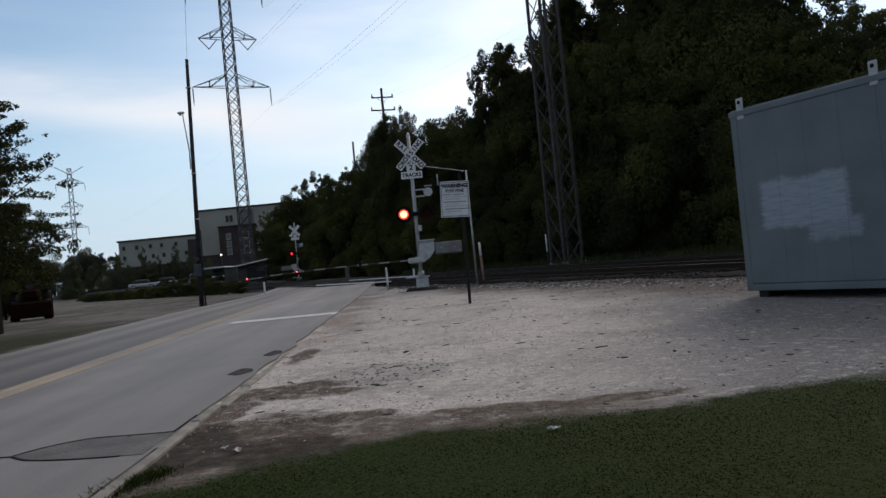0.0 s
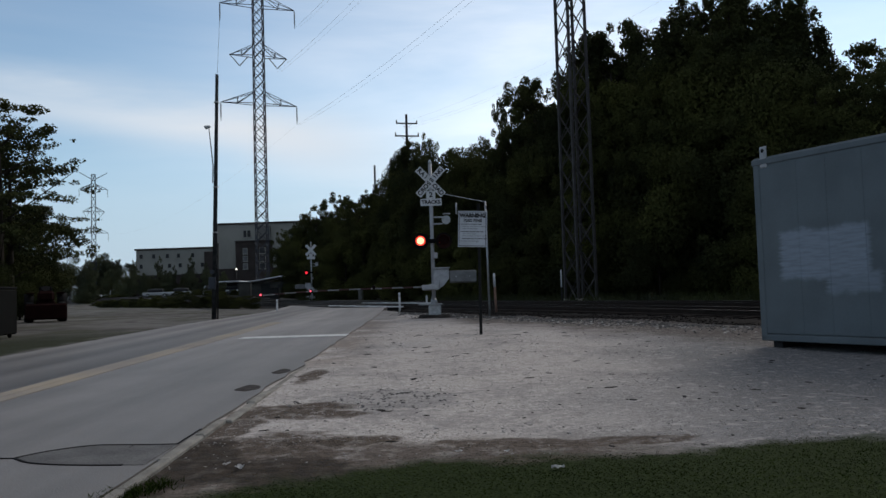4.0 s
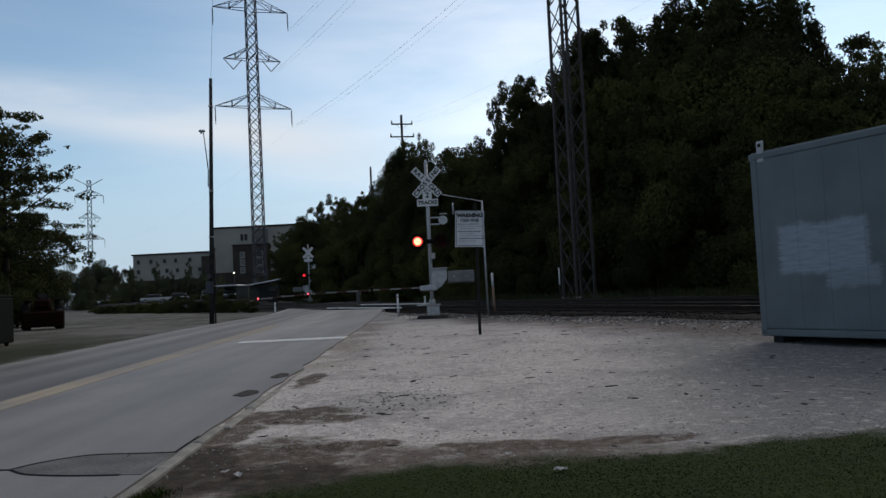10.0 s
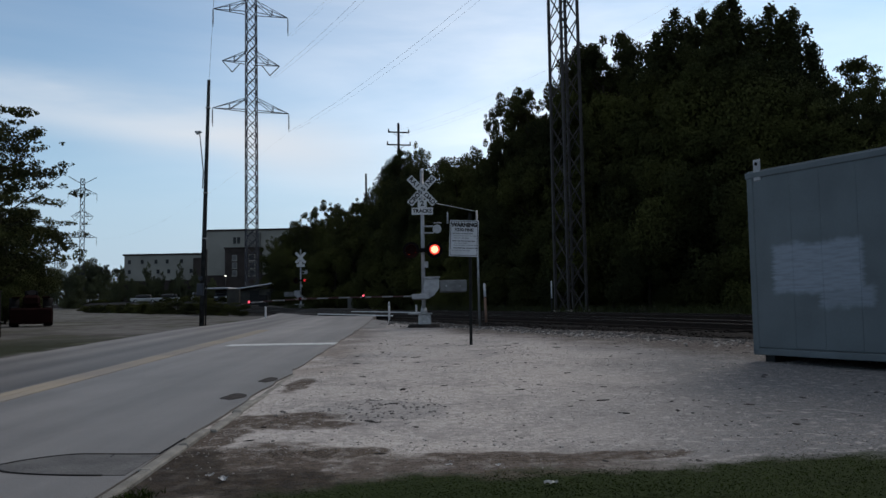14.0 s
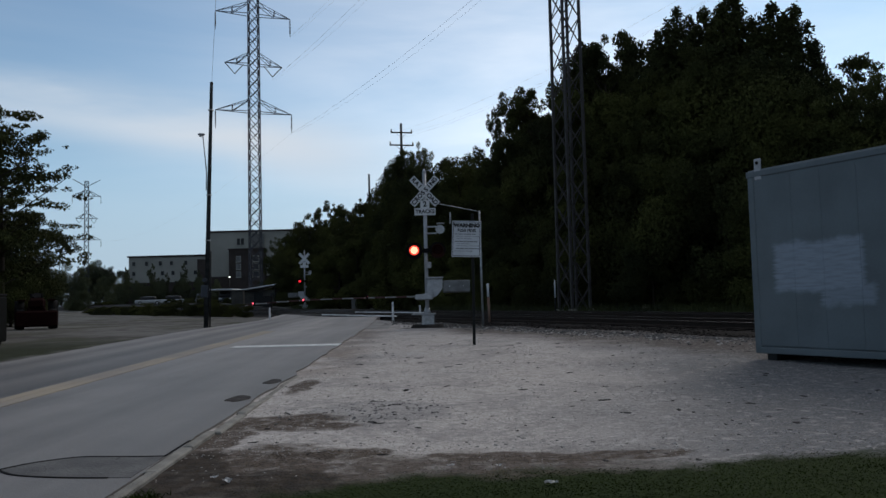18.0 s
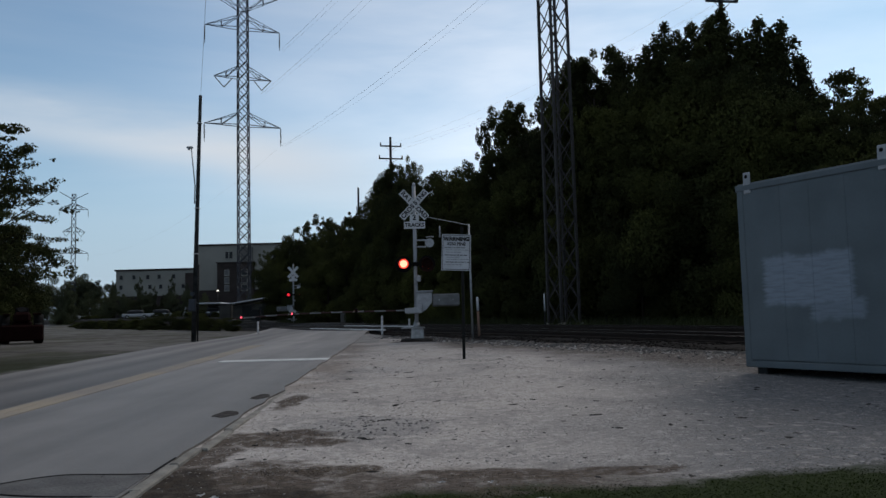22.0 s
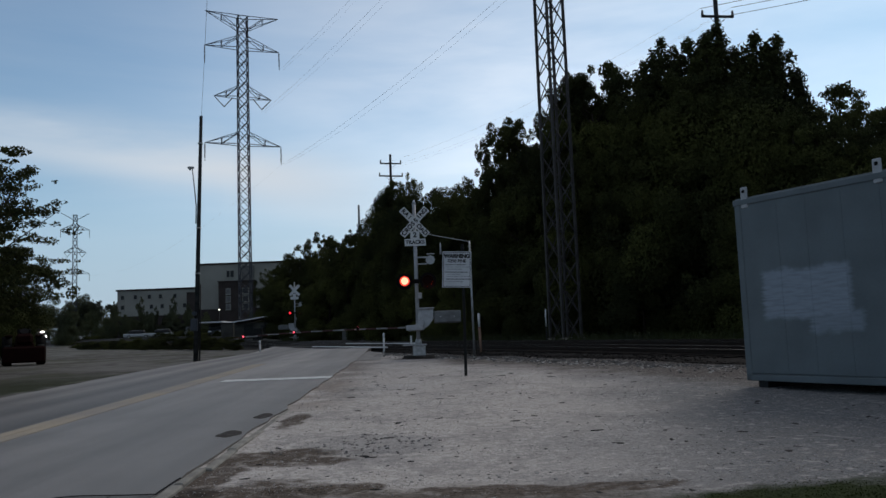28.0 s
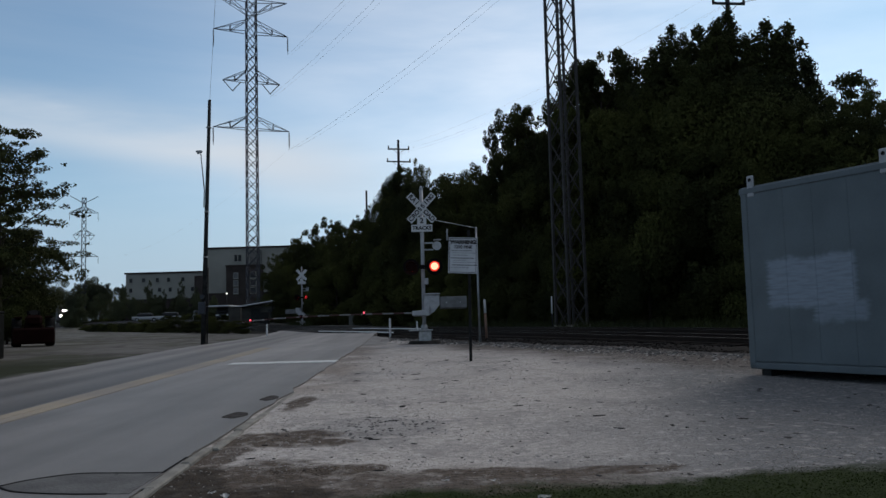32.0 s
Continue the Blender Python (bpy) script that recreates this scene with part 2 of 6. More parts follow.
M_DRY = leaf_mat("dead_grass", (0.042, 0.031, 0.021), (0.088, 0.066, 0.044), 1.5, 0.95, 0.03)
# Far crowns: distance haze put into the leaf colour as a paler grey-green.
M_LEAFHAZE = leaf_mat("haze_paled_leaves", (0.046, 0.050, 0.036), (0.076, 0.080, 0.058), 0.12, 0.9, 0.04)
M_WEED = leaf_mat("bank_weeds", (0.015, 0.019, 0.007), (0.036, 0.041, 0.016), 0.5)
M_STONE = mat("limestone_gravel", (0.45, 0.42, 0.395), 0.9, 0.0, 0.18, 3, 0.3, 40)
M_CHIP = mat("dark_chips", (0.045, 0.043, 0.042), 0.9, 0.0, 0.25, 3, 0.3, 40)
M_STONE2 = mat("dark_gravel", (0.16, 0.155, 0.15), 0.9, 0.0, 0.25, 3, 0.3, 40)
M_STONE3 = mat("blue_grey_gravel", (0.245, 0.228, 0.226), 0.9, 0.0, 0.25, 3, 0.3, 40)
M_CONC = mat("kerb_concrete", (0.30, 0.285, 0.255), 0.9, 0.0, 0.2, 4, 0.4, 50, random_tint=0.12)
M_TAR = mat("tar", (0.012, 0.012, 0.013), 0.85, 0.0, 0.2, 6, 0.2)
M_LINEWHITE = mat("worn_white_road_paint", (0.70, 0.70, 0.68), 0.8, 0.0, 0.15, 5, 0.2)
M_LINEYELLOW = mat("worn_yellow_road_paint", (0.31, 0.258, 0.188), 0.75, 0.0, 0.12, 0.8, 0.2, 40, (0.235, 0.204, 0.172))
# Red of the gate arm's bands, darkened in colour for dusk.
M_RED = mat("red_reflective", (0.05, 0.010, 0.010), 0.5)
M_ORANGE = mat("faded_orange_plastic", (0.24, 0.14, 0.10), 0.6, 0.0, 0.15)
M_STUCCO = mat("pale_stucco", (0.27, 0.265, 0.24), 0.9, 0.0, 0.08, 0.3)
M_BRICK = mat("brown_cladding", (0.055, 0.045, 0.042), 0.9, 0.0, 0.15, 0.6)
M_GLASS = mat("dark_window_glass", (0.012, 0.013, 0.016), 0.5, 0.0, 0.1)
M_BANDGREY = mat("grey_panel_cladding", (0.13, 0.13, 0.125), 0.8, 0.0, 0.1, 0.6)
M_PALEGLASS = mat("pale_window_glass", (0.15, 0.15, 0.155), 0.5, 0.0, 0.2, 1.5)
M_SHEDWALL = mat("grey_block_wall", (0.085, 0.083, 0.076), 0.9, 0.0, 0.2, 1.5, 0.2)
M_BLUEGREY = mat("blue_grey_enamel", (0.045, 0.054, 0.072), 0.5, 0.1, 0.15, 4)
M_YARDLAMP = glow("small_lit_bulb", (1.0, 0.93, 0.82), 2.0)
M_ROOF = mat("pale_metal_roof", (0.55, 0.56, 0.58), 0.5, 0.2, 0.1)
M_MACHINE = mat("faded_red_machine_paint", (0.022, 0.006, 0.005), 0.9, 0.0, 0.2, 3)
M_RUBBER = mat("rubber", (0.012, 0.012, 0.012), 0.9, 0.0, 0.2)
M_CARWHITE = mat("white_car_paint", (0.30, 0.31, 0.32), 0.3, 0.0, 0.05)
M_CARDARK = mat("dark_car_paint", (0.03, 0.033, 0.04), 0.3, 0.0, 0.05)
M_LOCO = mat("locomotive_paint", (0.05, 0.045, 0.045), 0.6, 0.1, 0.15)
M_WIRE = mat("wire", (0.22, 0.225, 0.23), 0.6, 0.5, 0.05)
M_BIN = mat("dark_green_bin_paint", (0.004, 0.005, 0.0045), 0.9, 0.0, 0.2)
M_PORCELAIN = mat("insulator", (0.07, 0.065, 0.065), 0.4, 0.0, 0.1)
M_LITCORE = glow("lit_lamp_core", (1.0, 0.40, 0.24), 2.1)
M_LITRIM = glow("lit_lamp_rim", (1.0, 0.055, 0.03), 0.95)
M_LITFAR = glow("lit_far_lamp", (1.0, 0.03, 0.05), 0.8)
# Counterweight grey lowered in colour for the shadow the plates hang in.
M_CASTIRON = mat("shadow_dimmed_iron", (0.17, 0.175, 0.18), 0.6, 0.2, 0.15, 6)
M_PANEL = mat("dark_crossing_panel", (0.060, 0.058, 0.058), 0.85, 0.0, 0.2, 3, 0.3)
# White for added bars that imitate the sky reflected on the rail heads.
M_RAILGLINT = mat("rail_glint_white", (0.80, 0.80, 0.80), 0.7, 0.0, 0.08, 4, 0.1)
M_LITSMALL = glow("lit_arm_lamp", (1.0, 0.10, 0.15), 1.5)
M_DEADLENS = mat("unlit_red_lens", (0.014, 0.004, 0.004), 0.85)
M_HEADLIGHT = glow("headlight", (1.0, 0.95, 0.88), 14.0)


# ---------------------------------------------------------------- mesh helpers
def z_at(y):
    """The ground rises gently towards the tracks and the land behind them."""
    return float(np.interp(y, YS, ZS))


_yy = np.arange(-60, 141, 0.5)
_zz = np.interp(_yy, [-60, 0, 28, 34, 42, 60, 72, 85, 110, 140], [-0.6, 0, 0.44, 0.47, 0.53, 0.62, 0.86, 1.45, 1.80, 2.0])
for _ in range(40):
    _zz[1:-1] = (_zz[:-2] + 2 * _zz[1:-1] + _zz[2:]) / 4
YS, ZS = np.concatenate([[-3000], _yy, [220, 3000]]), np.concatenate([[-0.6], _zz, [2.4, 2.4]])

U, N = Vector((-0.5, 0.8660254, 0)), Vector((0.8660254, 0.5, 0))   # along the tracks, and away from the viewer


def on_track(n, s, dz=0.0):
    p = N * n + U * s
    return Vector((p.x, p.y, z_at(p.y) + dz))


def box(bm, c, s, rz=0.0, bevel=0.0, mi=0, tilt=None):
    m = Matrix.Translation(c) @ Matrix.Rotation(rz, 4, "Z")
    if tilt:
        m = m @ tilt
    geo = bmesh.ops.create_cube(bm, size=1.0, matrix=m @ Matrix.Diagonal((*s, 1)))
    faces = list({f for v in geo["verts"] for f in v.link_faces})
    if bevel:
        edges = list({e for v in geo["verts"] for e in v.link_edges})
        r = bmesh.ops.bevel(bm, geom=edges, offset=bevel, segments=1, affect="EDGES", profile=0.5)
        faces = [f for f in faces if f.is_valid] + list(r["faces"])
    for f in faces:
        f.material_index = mi
    return bm


def rod(bm, a, b, r, r2=None, seg=8, mi=0, caps=True):
    a, b = Vector(a), Vector(b)
    d = b - a
    m = Matrix.Translation((a + b) / 2) @ d.to_track_quat("Z", "Y").to_matrix().to_4x4()
    geo = bmesh.ops.create_cone(bm, cap_ends=caps, cap_tris=False, segments=seg, radius1=r, radius2=r if r2 is None else r2, depth=d.length, matrix=m)
    for f in {f for v in geo["verts"] for f in v.link_faces}:
        f.material_index = mi
        f.smooth = seg > 6 and len(f.verts) == 4
    return bm


def angle_bar(bm, a, b, w):
    """A thin square bar, for lattices."""
    return rod(bm, a, b, w * 0.7, seg=4, caps=False)


def mesh_ob(name, bm, materials):
    me = bpy.data.meshes.new(name)
    bm.to_mesh(me)
    bm.free()
    for m in materials if isinstance(materials, (list, tuple)) else [materials]:
        me.materials.append(m)
    return new(name, me)


def part(name, bm, material, parent, label=""):
    ob = mesh_ob(name, bm, material)
    ob.parent = parent
    return tagged(ob, label) if label else ob


def raw(name, verts, faces, materials, idx=None, smooth=False):
    me = bpy.data.meshes.new(name)
    me.from_pydata(verts, [], faces)
    for m in materials if isinstance(materials, (list, tuple)) else [materials]:
        me.materials.append(m)
    if idx is not None:
        me.polygons.foreach_set("material_index", idx)
    if smooth:
        me.polygons.foreach_set("use_smooth", [True] * len(me.polygons))
    me.update()
    return me


def thing(name, m, label, category, group="", kind=""):
    ob = new(name)
    ob.matrix_world = m
    return tagged(ob, label, category, group, kind)


def text_part(name, words, size, m, material, parent, label="", depth=0.002, bold=0.04):
    cu = bpy.data.curves.new(name, "FONT")
    cu.offset = size * bold
    cu.body, cu.size, cu.align_x, cu.align_y, cu.extrude = words, size, "CENTER", "CENTER", depth
    tmp = bpy.data.objects.new(name, cu)
    me = bpy.data.meshes.new_from_object(tmp)
    bpy.data.objects.remove(tmp)
    me.materials.clear()
    me.materials.append(material)
    ob = new(name, me)
    ob.parent, ob.matrix_basis = parent, m
    return tagged(ob, label) if label else ob


# ---------------------------------------------------------------- ground
def road_right(y):
    return -1.95 - 0.038 * y


LANE_R, LANE_L = 3.0, 3.3


def ground_material():
    m = bpy.data.materials.new("ground")
    m.use_nodes = True
    n, l = m.node_tree.nodes, m.node_tree.links
    b = n["Principled BSDF"]
    b.inputs["Roughness"].default_value = 0.95
    b.inputs["Specular IOR Level"].default_value = 0.05
    tc = n.new("ShaderNodeTexCoord")
    sep = n.new("ShaderNodeSeparateXYZ")
    l.new(tc.outputs["Object"], sep.inputs["Vector"])

    def noise_(scale, detail=5.0):
        k = n.new("ShaderNodeTexNoise")
        k.inputs["Scale"].default_value, k.inputs["Detail"].default_value = scale, detail
        l.new(tc.outputs["Object"], k.inputs["Vector"])
        return k.outputs["Fac"]

    def op(kind, a, c=None):
        k = n.new("ShaderNodeMath")
        k.operation = kind
        for i, v in enumerate((a, c)):
            if v is None:
                continue
            if isinstance(v, (int, float)):
                k.inputs[i].default_value = v
            else:
                l.new(v, k.inputs[i])
        return k.outputs[0]

    def step(v, lo, hi):
        k = n.new("ShaderNodeMapRange")
        k.interpolation_type = "SMOOTHSTEP"
        k.inputs["From Min"].default_value, k.inputs["From Max"].default_value = lo, hi
        l.new(v, k.inputs["Value"])
        return k.outputs["Result"]

    def mixed(fac, c1, c2):
        k = n.new("ShaderNodeMixRGB")
        l.new(fac, k.inputs["Fac"])
        for i, c in ((1, c1), (2, c2)):
            if isinstance(c, tuple):
                k.inputs[i].default_value = (*c, 1)
            else:
                l.new(c, k.inputs[i])
        return k.outputs["Color"]

    x, y = sep.outputs["X"], sep.outputs["Y"]
    big, mid, fine = noise_(0.35), noise_(1.6), noise_(26, 6.0)
    # stones of a crushed limestone lot, with dusty and dark stretches
    vor = n.new("ShaderNodeTexVoronoi")
    vor.inputs["Scale"].default_value = 48
    l.new(tc.outputs["Object"], vor.inputs["Vector"])
    bw = n.new("ShaderNodeRGBToBW")
    l.new(vor.outputs["Color"], bw.inputs["Color"])
    stone = mixed(step(bw.outputs[0], 0.1, 0.95), (0.280, 0.256, 0.240), (0.50, 0.462, 0.430))
    dusty = mixed(step(fine, 0.3, 0.7), (0.308, 0.281, 0.261), (0.475, 0.438, 0.407))
    lot = mixed(step(mid, 0.38, 0.62), stone, dusty)
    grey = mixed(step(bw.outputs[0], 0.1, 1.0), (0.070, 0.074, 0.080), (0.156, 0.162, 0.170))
    # the container's shade on the gravel, put into the colour as darker grey
    container_shade = step(op("ADD", op("SUBTRACT", x, op("MULTIPLY", y, 0.22)), op("MULTIPLY", op("SUBTRACT", big, 0.5), 3.0)), -1.7, 1.4)
    lot = mixed(op("MULTIPLY", container_shade, 0.85), lot, grey)
    # bare earth by the grass and along the road's edge
    earth = mixed(step(fine, 0.25, 0.75), (0.030, 0.022, 0.017), (0.092, 0.068, 0.051))
    wander = op("MULTIPLY", op("SUBTRACT", mid, 0.5), 2.2)
    edge = op("ADD", x, op("MULTIPLY", y, 0.038))

    def spot(cx, cy, rx, ry, turn=0.0):
        """1 inside a ragged oval, 0 outside."""
        c, sn = math.cos(turn), math.sin(turn)
        dx, dy = op("SUBTRACT", x, cx), op("SUBTRACT", y, cy)
        u = op("DIVIDE", op("ADD", op("MULTIPLY", dx, c), op("MULTIPLY", dy, sn)), rx)
        v = op("DIVIDE", op("SUBTRACT", op("MULTIPLY", dy, c), op("MULTIPLY", dx, sn)), ry)
        d = op("SQRT", op("ADD", op("MULTIPLY", u, u), op("MULTIPLY", v, v)))
        rag = op("MULTIPLY", op("SUBTRACT", noise_(3.2, 7.0), 0.5), 1.7)
        return step(op("ADD", d, rag), 1.15, 0.75)

    rim = op("SUBTRACT", op("SUBTRACT", y, op("MULTIPLY", x, 0.10)), op("MULTIPLY", op("SUBTRACT", mid, 0.45), 2.0))
    bare = op("MULTIPLY", op("MULTIPLY", step(rim, 6.30, 5.55), step(x, 2.0, 0.7)), 0.85)
    for oval in ((-1.66, 7.75, 0.66, 0.42, 0.2), (-1.15, 7.55, 0.25, 0.2), (-0.95, 6.2, 0.5, 0.28), (-1.55, 5.75, 0.8, 0.9), (-2.0, 6.9, 0.22, 0.8), (-2.02, 10.6, 0.18, 0.8), (0.5, 5.95, 0.75, 0.24), (1.25, 6.0, 0.5, 0.18), (-0.9, 26.3, 1.0, 0.6), (0.2, 27.3, 0.9, 0.7), (1.3, 27.0, 0.8, 0.5)):
        bare = op("MAXIMUM", bare, op("MULTIPLY", spot(*oval), 0.9))
    # trodden brown soil along the road's edge on the way to the crossing
    verge = op("MULTIPLY", step(op("ADD", edge, op("MULTIPLY", wander, 0.35)), -0.75, -1.75), op("MULTIPLY", step(y, 10.0, 14.0), step(noise_(0.8, 4.0), 0.34, 0.56)))
    lot = mixed(op("MULTIPLY", verge, 0.75), lot, (0.185, 0.150, 0.125))
    # patchy mix of dust and crushed stone a hand or two across
    lot = mixed(op("MULTIPLY", step(noise_(5.5, 3.0), 0.50, 0.66), 0.32), lot, (0.185, 0.172, 0.163))
    lot = mixed(op("MULTIPLY", step(noise_(7.5, 2.0), 0.55, 0.70), 0.35), lot, (0.52, 0.485, 0.455))
    # a spill of coarser, blue-grey stone
    lot = mixed(op("MULTIPLY", spot(-0.75, 8.3, 0.75, 0.75), 0.35), lot, grey)
    # black humus by the kerb
    humus = op("MAXIMUM", spot(-1.95, 5.55, 0.34, 0.8), spot(-1.35, 5.20, 0.75, 0.42))
    # older, damper stretches
    lot = mixed(op("MULTIPLY", step(op("ADD", op("MULTIPLY", noise_(0.9, 6.0), 0.6), op("MULTIPLY", noise_(9.0, 5.0), 0.4)), 0.49, 0.61), 0.42), lot, (0.155, 0.148, 0.146))
    bare = op("MULTIPLY", bare, op("ADD", op("MULTIPLY", step(noise_(7.0, 6.0), 0.30, 0.52), 0.4), 0.6))
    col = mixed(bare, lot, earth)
    col = mixed(op("MULTIPLY", humus, 0.8), col, mixed(step(noise_(9.0, 6.0), 0.35, 0.65), (0.016, 0.014, 0.012), (0.040, 0.031, 0.023)))
    # dark grit strewn thinly over the lot
    grit = n.new("ShaderNodeTexVoronoi")
    grit.inputs["Scale"].default_value = 11.0
    l.new(tc.outputs["Object"], grit.inputs["Vector"])
    specks = op("MULTIPLY", step(grit.outputs["Distance"], 0.22, 0.10), step(noise_(2.6, 4.0), 0.56, 0.66))
    col = mixed(op("MULTIPLY", specks, 0.18), col, (0.07, 0.065, 0.06))
    # turf in the foreground
    turf = mixed(step(fine, 0.3, 0.7), (0.012, 0.020, 0.005), (0.021, 0.032, 0.008))
    front = op("ADD", op("ADD", op("SUBTRACT", y, op("MULTIPLY", x, 0.09)), op("ADD", op("MULTIPLY", step(x, -0.6, -1.7), 0.5), op("MULTIPLY", step(x, 0.7, -0.2), 0.10))), op("ADD", op("MULTIPLY", op("SUBTRACT", mid, 0.5), 0.9), op("MULTIPLY", op("SUBTRACT", noise_(7.0), 0.5), 0.5)))
    col = mixed(step(front, 5.62, 5.20), col, turf)
    # soiled, stony strip at the foot of the ballast
    foot = op("ADD", op("ADD", op("MULTIPLY", x, 0.866), op("MULTIPLY", y, 0.5)), op("MULTIPLY", op("SUBTRACT", noise_(1.1, 6.0), 0.5), 3.0))
    col = mixed(op("MULTIPLY", op("MULTIPLY", step(foot, 10.2, 12.3), step(x, -0.9, 0.4)), 0.85), col, mixed(step(bw.outputs[0], 0.2, 0.9), (0.045, 0.036, 0.031), (0.150, 0.128, 0.114)))
    # rough ground past the tracks and far off
    along = op("ADD", op("MULTIPLY", x, 0.866), op("MULTIPLY", y, 0.5))
    weeds = mixed(step(mid, 0.35, 0.65), (0.022, 0.030, 0.012), (0.06, 0.06, 0.035))
    col = mixed(step(op("ADD", along, wander), 22.8, 24.2), col, weeds)
    # a worn yard on the other side of the road: packed gravel and thin grass
    yard = mixed(step(op("ADD", op("MULTIPLY", mid, 0.5), op("MULTIPLY", noise_(0.22, 3.0), 0.5)), 0.38, 0.60), (0.070, 0.066, 0.060), (0.140, 0.133, 0.126))
    yard = mixed(op("MULTIPLY", step(big, 0.48, 0.62), 0.55), yard, (0.05, 0.055, 0.03))
    rough = op("MULTIPLY", op("MULTIPLY", step(op("ADD", edge, op("MULTIPLY", wander, 0.6)), -8.40, -8.85), step(op("ADD", edge, op("MULTIPLY", wander, 2.0)), -13.0, -10.5)), step(y, 27.0, 19.0))
    yard = mixed(op("MULTIPLY", rough, 0.9), yard, (0.022, 0.026, 0.012))
    col = mixed(step(edge, -8.0, -8.3), col, yard)
    l.new(col, b.inputs["Base Color"])
    bp = n.new("ShaderNodeBump")
    bp.inputs["Strength"].default_value, bp.inputs["Distance"].default_value = 0.4, 0.02
    l.new(op("ADD", op("MULTIPLY", vor.outputs["Distance"], -0.8), fine), bp.inputs["Height"])
    l.new(bp.outputs["Normal"], b.inputs["Normal"])
    return m


def land(x, y):
    """Height of the ground: the yard across the road lies lower than the railway behind it."""
    z = z_at(y)
    n_ = N.x * x + N.y * y
    k = min(1.0, max(0.0, (-9.5 - x) / 3.5)) * min(1.0, max(0.0, (15.1 - n_) / 0.7))
    return z + k * min(0.0, 0.62 - z)


def bumps(x, y):
    """Shallow unevenness of the yard ground, none on the road."""
    k = min(1.0, max(0.0, (x - road_right(y)) / 1.0)) if x > road_right(y) else min(1.0, max(0.0, (road_right(y) - 6.6 - x) / 2))
    return k * 0.05 * noise.noise(Vector((x * 0.5, y * 0.5, 3.1)))


def build_ground():
    xs = np.concatenate([[-2500, -900, -400, -200, -120, -80], np.arange(-60, -14, 1.0), np.arange(-14, 14, 0.4), np.arange(14, 60, 2.0), [60, 90, 150, 400, 900, 2500]])
    ys = np.concatenate([[-2500, -600, -150, -60, -30, -15, -8], np.arange(-4, 34, 0.4), np.arange(34, 120, 1.0), [120, 160, 220, 400, 900, 2500]])
    verts = [(x, y, land(x, y) + bumps(x, y)) for y in ys for x in xs]
    w = len(xs)
    faces = [(j * w + i, j * w + i + 1, (j + 1) * w + i + 1, (j + 1) * w + i) for j in range(len(ys) - 1) for i in range(w - 1)]
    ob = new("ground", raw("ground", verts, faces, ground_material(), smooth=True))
    tagged(ob, "pale crushed limestone lot with bare earth and turf", "ground", kind="structure")


